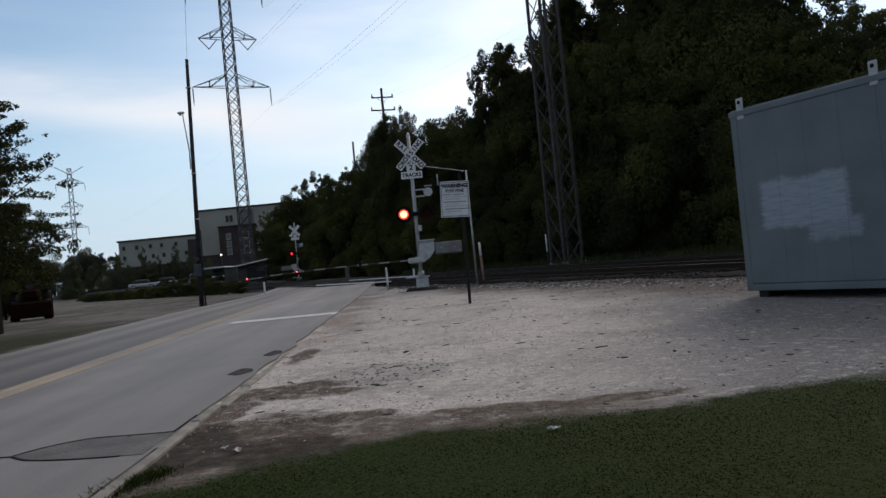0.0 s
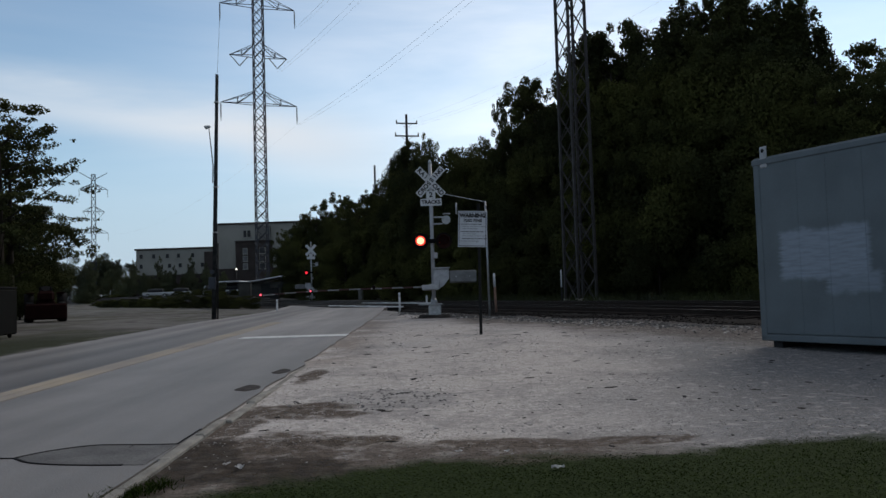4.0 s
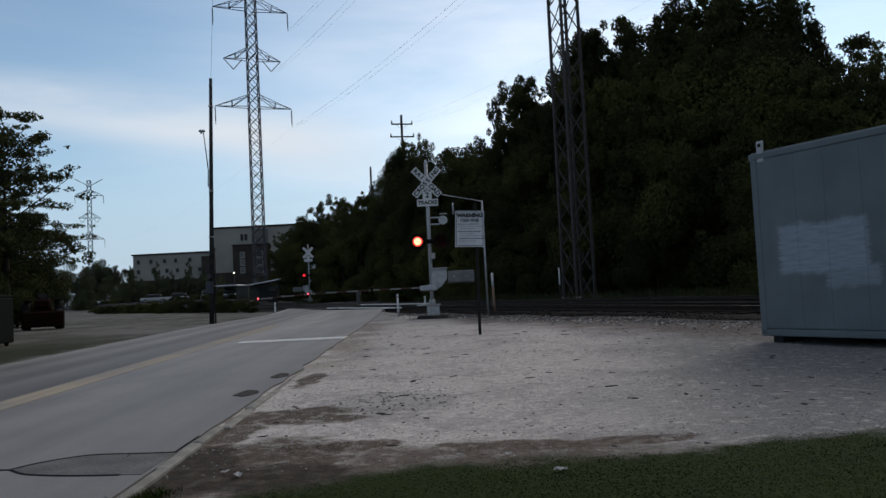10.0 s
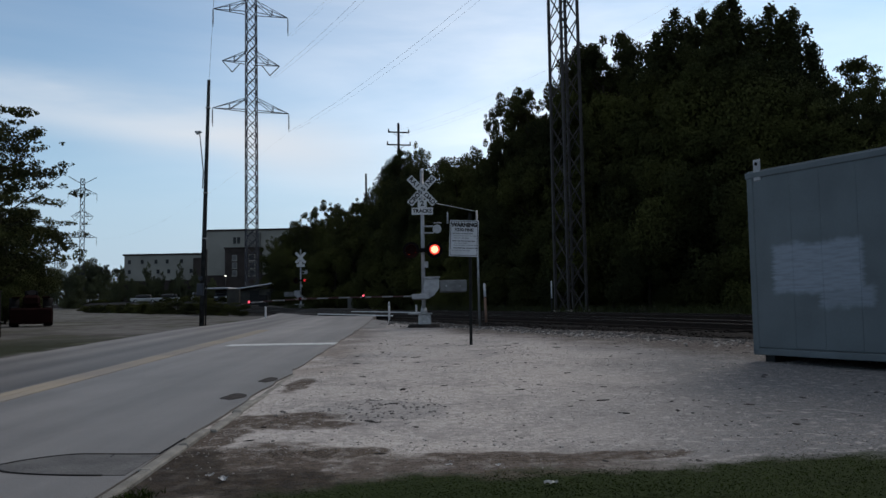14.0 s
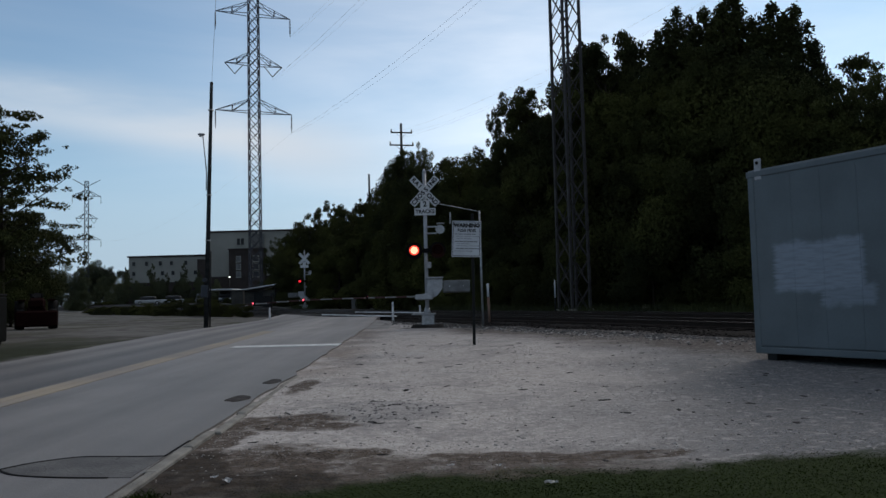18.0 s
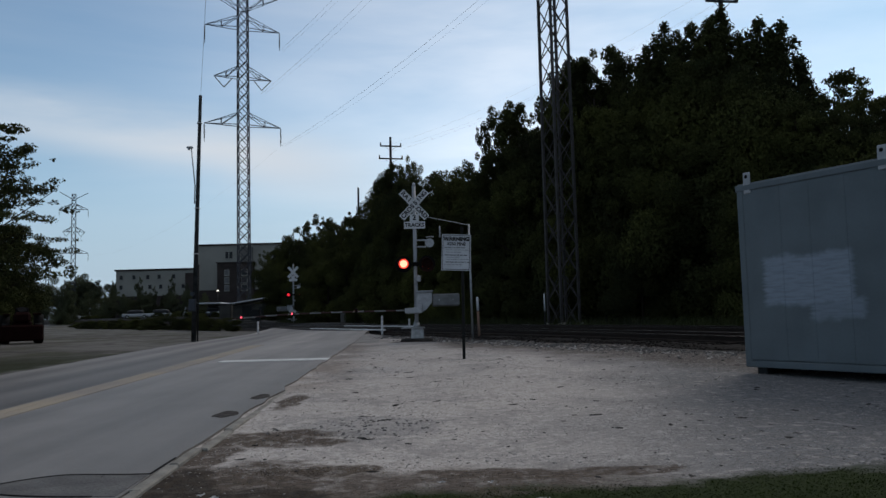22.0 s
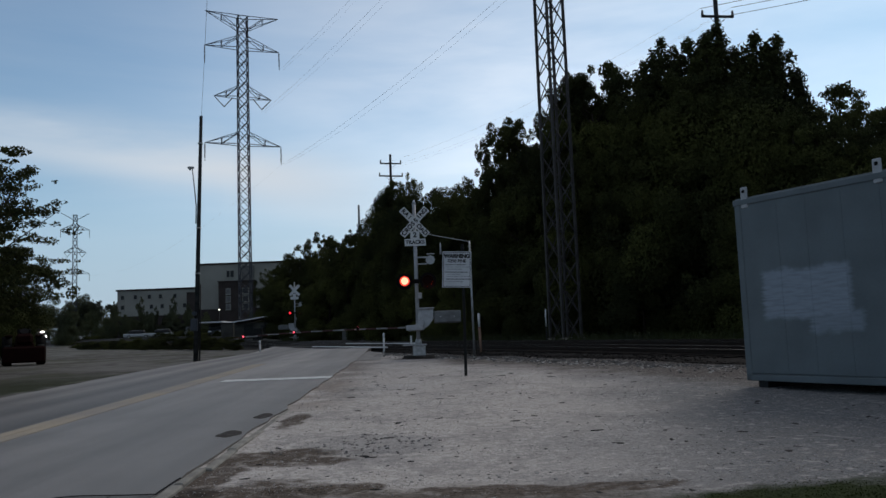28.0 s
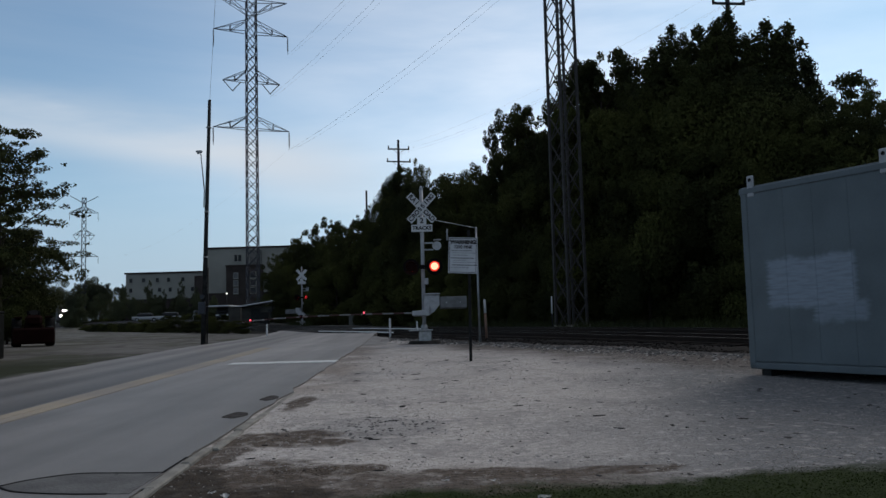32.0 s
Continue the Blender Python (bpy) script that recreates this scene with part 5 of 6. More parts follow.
simple_post("marker_stake", 1.23, 28.3, 1.40, 0.045, M_ORANGE, "faded orange marker stake with a white top", "marker post", M_SIGNWHITE, (0, -1.5), 0.33)
simple_post("delineator_post", -2.54, 33.25, 0.80, 0.045, M_SIGNWHITE, "white plastic delineator post beside the road", "marker post", M_SIGNWHITE, (0, 0), 0.2)
simple_post("delineator_post", -1.55, 36.4, 0.62, 0.045, M_SIGNWHITE, "white plastic delineator post beside the tracks", "marker post", M_SIGNWHITE, (0, 0), 0.2)
simple_post("delineator_post", -1.25, 35.6, 0.58, 0.04, M_SIGNWHITE, "white plastic delineator post beside the tracks", "marker post", M_SIGNWHITE, (0, 0), 0.2)
simple_post("delineator_post", -9.54, 41.5, 0.62, 0.05, M_SIGNWHITE, "short white delineator post at the road's other side", "marker post", M_SIGNWHITE, (0, 0), 0.3)
simple_post("marker_stake", 4.77, 38.0, 1.62, 0.035, M_DARKPOST, "white-topped marker stake in the weeds", "marker post", M_SIGNWHITE, (0, 0), 0.5)


def build_side_pole():
    y = 26.9
    s = thing("slim_pole", pose(0.95, y, z_at(y), 0, -0.4, 0), "slim grey pole tied to the signal by a rod", "pole")
    bm = bmesh.new()
    rod(bm, (0, 0, -0.2), (0, 0, 3.85), 0.04, 0.032, 10)
    part("shaft", bm, M_GALV, s)
    bm = bmesh.new()
    rod(bm, (-1.36, -0.25, 4.10), (0, 0, 3.82), 0.012, seg=6)
    part("tie_rod", bm, M_GALV, s)
    bm = bmesh.new()
    rod(bm, (-0.98, -0.2, 3.42), (-0.98, -0.2, 3.80), 0.035, 0.02, 8)
    part("finial", bm, M_SILVER, s)


build_side_pole()


def build_wood_pole():
    y = 31.4
    s = thing("utility_pole", pose(-9.72, y, z_at(y), 0, 1.6, 0), "tall dark wooden pole with a street lamp bracket", "utility pole")
    bm = bmesh.new()
    rod(bm, (0, 0, -0.3), (0, 0, 9.75), 0.098, 0.062, 14)
    part("shaft", bm, M_WOOD, s)
    bm = bmesh.new()
    rod(bm, (-0.10, -0.05, 6.1), (-0.27, -0.1, 7.6), 0.022, seg=8)
    rod(bm, (-0.10, -0.05, 5.4), (-0.10, -0.05, 6.1), 0.025, seg=8)
    arm = part("lamp_bracket", bm, M_GALV, s)
    bm = bmesh.new()
    box(bm, (-0.33, -0.1, 7.63), (0.26, 0.12, 0.09), bevel=0.03)
    rod(bm, (-0.36, -0.1, 7.53), (-0.36, -0.1, 7.60), 0.04, 0.06, 10)
    part("lamp_housing", bm, M_GALV, arm, "grey cobra-head street lamp, unlit")
    bm = bmesh.new()
    rod(bm, (0.16, -0.02, -0.2), (0.13, -0.02, 3.0), 0.03, seg=8)
    part("conduit", bm, M_DARKPOST, s)
    bm = bmesh.new()
    box(bm, (-0.04, -0.16, 1.42), (0.27, 0.14, 0.48), bevel=0.025)
    case = part("meter_box", bm, M_BLUEGREY, s, "blue-grey meter box on the pole")
    part("lid", box(bmesh.new(), (-0.04, -0.24, 1.42), (0.21, 0.02, 0.40), bevel=0.008), M_BLUEGREY, case)
    part("meter", rod(bmesh.new(), (-0.05, -0.22, 1.86), (-0.05, -0.08, 1.86), 0.08, seg=14), M_BLUEGREY, case)
    for z in (3.4, 5.2, 8.6):
        part("pole_band", rod(bmesh.new(), (0, 0, z), (0, 0, z + 0.05), 0.105, seg=14), M_GALV, s)


build_wood_pole()


def cross_pole(x, y, top, arms, label, turn=60):
    s = thing("utility_pole", pose(x, y, z_at(y), 0, 0, turn), label, "utility pole", "poles behind the trees")
    h = top - z_at(y)
    bm = bmesh.new()
    rod(bm, (0, 0, -0.3), (0, 0, h), 0.17, 0.11, 12)
    part("shaft", bm, M_WOOD, s)
    for dz, w in arms:
        bm = bmesh.new()
        box(bm, (0, -0.12, h - dz), (w, 0.10, 0.12), bevel=0.01)
        for q in (-1, 1):
            rod(bm, (q * w * 0.28, -0.16, h - dz), (0, -0.16, h - dz - 0.5), 0.015, seg=5)
        a = part("crossarm", bm, M_WOOD, s)
        for q in (-0.47, 0.47):
            bm = bmesh.new()
            rod(bm, (q * w, -0.12, h - dz + 0.05), (q * w, -0.12, h - dz + 0.32), 0.075, 0.05, 8)
            part("insulator", bm, M_PORCELAIN, a)


cross_pole(-4.6, 75.0, 18.2, ((0.9, 2.05), (2.1, 2.3)), "dark wooden pole with two crossarms above the trees", 14)
cross_pole(14.6, 40.0, 18.15, ((1.3, 1.75),), "dark wooden pole with a crossarm above the conifers", 8)


cross_pole(-9.78, 95.0, 16.7, ((2.6, 0.5),), "slender dark pole far behind the trees", 10)


# ---------------------------------------------------------------- lattice towers
def lattice_tower(x, y, h, w, turn, label, bays, bar=0.05, span=1.0, leg=1.5, plain=False, steel=M_LATTICE):
    s = thing("transmission_tower", pose(x, y, z_at(y), 0, 0, turn), label, "power pylon", "transmission towers")
    top = h
    def half(z):
        return w / 2 * (1 - 0.16 * z / top)
    for i, (a, b) in enumerate(((-1, -1), (1, -1), (1, 1), (-1, 1))):
        bm = bmesh.new()
        angle_bar(bm, (a * half(0), b * half(0), -0.2), (a * half(top), b * half(top), top), bar * leg)
        part("leg", bm, steel, s)
        part("footing", rod(bmesh.new(), (a * half(0), b * half(0), -0.3), (a * half(0), b * half(0), 0.25), 0.25, 0.2, 8), M_CONC, s)
    for f in range(4):
        c, sn = math.cos(f * math.pi / 2), math.sin(f * math.pi / 2)
        def P(q, z):
            u, v = q * half(z), -half(z)
            return (u * c - v * sn, u * sn + v * c, z)
        for i in range(bays):
            z0, z1 = top * i / bays, top * (i + 1) / bays
            for q in (-1, 1):
                part("brace", angle_bar(bmesh.new(), P(-q, z0), P(q, z1), bar), steel, s)
    for z in (top, top - 1.45):
        for a, b in (((-1, -1), (1, -1)), ((1, -1), (1, 1)), ((1, 1), (-1, 1)), ((-1, 1), (-1, -1))):
            hw = half(z)
            part("cap_bar", angle_bar(bmesh.new(), (a[0] * hw, a[1] * hw, z), (b[0] * hw, b[1] * hw, z), bar * 1.2), steel, s)
    for k, (z, reach, up, drop) in enumerate((z_, r_ * span, u_, d_) for z_, r_, u_, d_ in ((top, 3.95, -1.45, 0), (top - 3.6, 4.0, 1.3, 2.0), (top - 9.1, 3.05, 1.2, -1), (top - 14.3, 4.05, 1.3, 2.0))):
        for q in (-1, 1):
            tip = (q * reach, 0, z + (0.25 if k == 0 else 0))
            hw = half(z)
            if plain and k == 0:
                part("crossarm", angle_bar(bmesh.new(), (q * hw, 0, z - 1.1), (tip[0], 0, z + 0.5), bar * 1.6), steel, s)
                continue
            arm = part("crossarm", angle_bar(bmesh.new(), (q * hw, -hw, z), tip, bar * 1.1), steel, s)
            mid_ = q * (hw + reach) / 2
            for b in (-1, 1):
                if b > 0:
                    part("strut", angle_bar(bmesh.new(), (q * hw, b * hw, z), tip, bar * 1.1), steel, arm)
                for p0, p1 in (((q * hw, b * hw, z + up), tip), ((mid_, b * hw * 0.5, z), (q * hw, b * hw, z + up)), ((mid_, b * hw * 0.5, z), (mid_, b * hw * 0.5, z + up * 0.5))):
                    part("strut", angle_bar(bmesh.new(), p0, p1, bar * 0.9), steel, arm)
            if drop > 0:
                bm = bmesh.new()
                rod(bm, (tip[0], 0, z), (tip[0], 0, z - drop), 0.03, seg=6)
                for i in range(9):
                    rod(bm, (tip[0], 0, z - 0.2 - drop * i / 12), (tip[0], 0, z - 0.3 - drop * i / 12), 0.09, 0.05, 8)
                part("insulator", bm, M_PORCELAIN, arm)
            elif drop < 0:
                low = (q * reach * 0.66, 0, z - 1.15)
                part("insulator", rod(bmesh.new(), tip, low, 0.05, seg=6), M_PORCELAIN, arm)
                part("insulator", rod(bmesh.new(), (q * reach * 0.36, 0, z - 0.05), low, 0.05, seg=6), M_PORCELAIN, arm)
    return s


T_MAIN, T_NEAR, T_FAR, T_FAR2 = (-21.0, 85.0), (5.75, 38.5), (-88.8, 193.0), (-129.0, 262.0)
TOWER_H, NEAR_H = 35.0, 39.2
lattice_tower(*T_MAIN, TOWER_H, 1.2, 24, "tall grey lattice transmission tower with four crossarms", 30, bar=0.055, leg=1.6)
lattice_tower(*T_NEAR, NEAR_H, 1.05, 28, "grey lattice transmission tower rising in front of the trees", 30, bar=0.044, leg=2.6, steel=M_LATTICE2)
lattice_tower(*T_FAR, 30.5, 1.05, 24, "distant grey lattice transmission tower", 18, bar=0.07, span=0.8, leg=2.2, plain=True)
lattice_tower(*T_FAR2, 23.0, 1.0, 24, "faint distant lattice transmission tower", 16, bar=0.07, span=0.8, leg=2.2, plain=True)


def build_wires():
    """Conductors from tower to tower, each a thin sagging tube."""
    def hang(p, q, sag, r, label):
        p, q = Vector(p), Vector(q)
        cu = bpy.data.curves.new("power_line", "CURVE")
        cu.dimensions, cu.bevel_depth, cu.bevel_resolution = "3D", r, 1
        sp = cu.splines.new("POLY")
        sp.points.add(16)
        for i in range(17):
            k = i / 16
            v = p.lerp(q, k)
            sp.points[i].co = (v.x, v.y, v.z - sag * 4 * k * (1 - k), 1)
        cu.materials.append(M_WIRE)
        tagged(new("power_line", cu), label, "power line", "power lines")
    c, sn = math.cos(radians(24)), math.sin(radians(24))
    zt, zn, zf_ = z_at(85) + TOWER_H, z_at(38.5) + NEAR_H, z_at(193) + 30.5
    for q in (1,):
        for dz, reach in ((-5.6, 4.0), (-10.6, 1.97), (-16.3, 4.05)):
            a = (T_MAIN[0] + q * reach * c, 85.0 + q * reach * sn, zt + dz)
            b = (T_NEAR[0] + q * reach * 0.88, T_NEAR[1] + q * reach * 0.47, zn + dz)
            d = (T_FAR[0] + q * reach, T_FAR[1] + q * reach * 0.3, zf_ + dz * 0.9)
            hang(a, b, 0.9, 0.0075, "thin dark conductor hung between the towers")
            hang((a[0] + 0.4, a[1], a[2]), (b[0] + 0.4, b[1], b[2]), 1.15, 0.005, "thin dark conductor hung beside another between the towers")
            if dz < -12:
                hang(a, d, 3.0, 0.004, "thin dark conductor running to the distant tower")
    for q, dz in ((-0.82, 0.0), (0.82, 0.0), (0.0, -1.3)):
        hang((14.6 + q, 40.0, 17.35 + dz * 0.4), (46 + q, 17 + q, 17.6 + dz * 0.4), 0.8, 0.014, "thin wire running from the pole over the wood")
        hang((14.6 + q, 40.0, 17.35 + dz * 0.4), (-4.6 + q, 75.0, 17.3 + dz * 0.4), 0.8, 0.003, "thin wire running between the wooden poles")
    hang((-9.45, 31.4, 10.0), (-4.6, 16.0, 9.75), 0.1, 0.005, "thin wire rising from the top of the wooden pole")


build_wires()


# ---------------------------------------------------------------- container
def overpainted():
    """Container grey with a brushed rectangle of lighter paint and a lower drip-edged strip, in the side's own metres."""
    m = mat("overpainted_container_grey", (0.111, 0.136, 0.152), 0.55, 0.0, 0.10, 1.3, 0.08, 30)
    n, l = m.node_tree.nodes, m.node_tree.links
    b = n["Principled BSDF"]
    under = b.inputs["Base Color"].links[0].from_socket
    tc, sep, mp, brush, rag = n.new("ShaderNodeTexCoord"), n.new("ShaderNodeSeparateXYZ"), n.new("ShaderNodeMapping"), n.new("ShaderNodeTexNoise"), n.new("ShaderNodeTexNoise")
    l.new(tc.outputs["Object"], sep.inputs["Vector"])
    mp.inputs["Scale"].default_value = (2.2, 1.0, 16.0)
    l.new(tc.outputs["Object"], mp.inputs["Vector"])
    l.new(mp.outputs["Vector"], brush.inputs["Vector"])
    brush.inputs["Scale"].default_value, brush.inputs["Detail"].default_value = 1.6, 5.0
    l.new(tc.outputs["Object"], rag.inputs["Vector"])
    rag.inputs["Scale"].default_value, rag.inputs["Detail"].default_value = 5.0, 5.0

    def op(kind, a, c):
        k = n.new("ShaderNodeMath")
        k.operation = kind
        for i, v in enumerate((a, c)):
            if isinstance(v, (int, float)):
                k.inputs[i].default_value = v
            else:
                l.new(v, k.inputs[i])
        return k.outputs[0]

    def ramp_(v, lo, hi):
        k = n.new("ShaderNodeMapRange")
        k.interpolation_type = "SMOOTHSTEP"
        k.inputs["From Min"].default_value, k.inputs["From Max"].default_value = lo, hi
        l.new(v, k.inputs["Value"])
        return k.outputs["Result"]

    wx = op("ADD", sep.outputs["X"], op("MULTIPLY", op("SUBTRACT", brush.outputs["Fac"], 0.5), 0.22))
    wz = op("ADD", sep.outputs["Z"], op("MULTIPLY", op("SUBTRACT", rag.outputs["Fac"], 0.5), 0.22))

    def patch(x0, x1, z0, z1, soft=0.06):
        u = op("MULTIPLY", ramp_(wx, x0 - soft, x0 + soft), ramp_(wx, x1 + soft, x1 - soft))
        v = op("MULTIPLY", ramp_(wz, z0 - soft, z0 + soft), ramp_(wz, z1 + soft, z1 - soft))
        return op("MULTIPLY", u, v)

    cover = op("MAXIMUM", patch(0.43, 1.90, 0.95, 1.70), op("MULTIPLY", patch(1.22, 2.06, 0.74, 1.05), 0.72))
    cover = op("MULTIPLY", cover, op("ADD", op("MULTIPLY", ramp_(brush.outputs["Fac"], 0.30, 0.62), 0.4), 0.6))
    mix = n.new("ShaderNodeMixRGB")
    mix.inputs["Color2"].default_value = (0.205, 0.240, 0.290, 1)
    l.new(cover, mix.inputs["Fac"])
    l.new(under, mix.inputs["Color1"])
    l.new(mix.outputs["Color"], b.inputs["Base Color"])
    return m


M_PANELPAINT = overpainted()


def build_container():
    h, w, ln = 2.87, 6.0, 2.44
    x0, y0 = 4.765, 12.87
    d = Vector((0.4848, -0.8746, 0))        # along the visible side, towards the viewer
    turn = math.degrees(math.atan2(d.y, d.x))
    s = thing("storage_container", pose(x0, y0, z_at(y0) + 0.10, 0, 0, turn), "grey steel storage container with a lighter overpainted area, on skids", "container")
    # local x runs along the side, +y away from the viewer
    bm = bmesh.new()
    box(bm, (w / 2, ln / 2, h / 2 + 0.02), (w - 0.06, ln - 0.06, h - 0.10), bevel=0.01)
    part("body", bm, M_CONTAINER, s, "painted sheet steel box")
    xs = [0.0, 0.78, 1.28, 1.86, 2.44, 3.0, 3.6, 4.2, 4.8, 5.4]
    for i, x in enumerate(xs):
        x1 = xs[i + 1] if i + 1 < len(xs) else w
        if i == 0:
            x += 0.11
        if i == len(xs) - 1:
            x1 -= 0.11
        bm = bmesh.new()
        box(bm, ((x + x1) / 2, 0.012, h / 2 + 0.02), (x1 - x - 0.002, 0.022, h - 0.2), bevel=0.0025)
        part("panel", bm, M_PANELPAINT if x < 2.4 else M_CONTAINER, s, "grey panel with a lighter brushed patch of paint" if x < 1.9 else "")
    for x in (0.05, w - 0.05):
        for y in (0.05, ln - 0.05):
            bm = bmesh.new()
            box(bm, (x, y, h / 2), (0.12, 0.12, h), bevel=0.012)
            part("corner_post", bm, M_CONTAINER, s)
    for y in (0.04, ln - 0.04):
        bm = bmesh.new()
        box(bm, (w / 2, y, h - 0.04), (w + 0.06, 0.12, 0.10), bevel=0.012)
        part("top_rail", bm, M_CONTAINER, s)
        bm = bmesh.new()
        box(bm, (w / 2, y, 0.05), (w - 0.02, 0.10, 0.10), bevel=0.01)
        part("bottom_rail", bm, M_CONTAINER, s)
    bm = bmesh.new()
    box(bm, (w / 2, ln / 2, h + 0.015), (w, ln, 0.03), bevel=0.01)
    part("roof", bm, M_CONTAINER, s)
    for x in (0.20, 2.44, 4.2, 5.80):
        for y in (0.0, ln):
            bm = bmesh.new()
            box(bm, (x, y, h + 0.03), (0.13, 0.035, 0.34), bevel=0.012)
            rod(bm, (x, y - 0.02, h + 0.13), (x, y + 0.02, h + 0.13), 0.03, seg=10, mi=1)
            part("lifting_lug", bm, [M_SILVER, M_BLACK], s, "pale lifting lug with an eye")
    for x in (0.25, 2.9, 5.7):
        bm = bmesh.new()
        box(bm, (x, ln / 2, -0.06), (0.18, ln - 0.1, 0.14), bevel=0.01)
        part("skid", bm, M_DARKPOST, s, "dark timber skid")


build_container()


# ---------------------------------------------------------------- building and things far off
def build_apartments():
    s = thing("apartment_building", pose(0, 150, z_at(150), 0, 0, 0), "pale long building with brown lower storeys beyond the tracks", "building")
    def block(x0, x1, y, h, low):
        bm = bmesh.new()
        box(bm, ((x0 + x1) / 2, y + 9, (h + low) / 2), (x1 - x0, 18, h - low), bevel=0.02)
        wall = part("wall", bm, M_STUCCO, s, "pale stucco upper wall")
        bm = bmesh.new()
        box(bm, ((x0 + x1) / 2, y + 9, low / 2), (x1 - x0, 18.1, low))
        part("lower_wall", bm, M_BRICK, s, "brown clad lower storeys")
        bm = bmesh.new()
        box(bm, ((x0 + x1) / 2, y + 9, h + 0.15), (x1 - x0 + 0.5, 18.5, 0.3), bevel=0.05)
        part("parapet", bm, M_BRICK, s)
    block(-61.0, -45.6, 0, 8.95, 4.2)
    block(-45.4, -26.0, -2, 13.1, 4.9)

    def window(cx, y, cz, w, h, pane=M_GLASS):
        win = part("window", box(bmesh.new(), (cx, y, cz), (w + 0.16, 0.12, h + 0.16), bevel=0.02), M_STUCCO, s)
        part("pane", box(bmesh.new(), (cx, y - 0.07, cz), (w, 0.04, h)), pane, win)
        part("sill", box(bmesh.new(), (cx, y - 0.08, cz - h / 2 - 0.10), (w + 0.3, 0.16, 0.08)), M_STUCCO, win)

    for cx in (-60.0, -57.6, -55.0, -52.9, -50.2, -47.6):
        window(cx, -0.03, 7.75, 0.55, 0.75)
    for cx in (-60.0, -57.0, -54.6, -52.6, -48.4):
        window(cx, -0.03, 5.9, 0.55, 0.75)
    part("link", box(bmesh.new(), (-46.2, -1.2, 4.1), (2.2, 2.4, 8.2), bevel=0.05), M_BRICK, s, "brown stair tower between the two blocks")
    bay = part("bay", box(bmesh.new(), (-37.9, -2.6, 4.9), (6.6, 1.2, 9.8), bevel=0.05), M_BRICK, s, "projecting brown bay")
    part("cornice", box(bmesh.new(), (-37.9, -2.7, 9.85), (6.9, 1.5, 0.2), bevel=0.04), M_BRICK, bay)
    part("bay_top", box(bmesh.new(), (-36.0, -2.3, 11.3), (2.2, 0.6, 2.8), bevel=0.05), M_BANDGREY, s, "grey panelled strip above the bay")
    for cz in (8.0, 6.6, 5.2):
        window(-39.4, -3.25, cz, 0.75, 0.95, M_PALEGLASS)
        window(-36.2, -3.25, cz, 1.0, 1.0)
    window(-39.3, -2.05, 11.3, 1.3, 1.2)
    part("mullion", box(bmesh.new(), (-39.3, -2.2, 11.3), (0.14, 0.06, 1.2)), M_STUCCO, s)
    window(-30.5, -2.05, 11.3, 1.2, 1.2)


build_apartments()


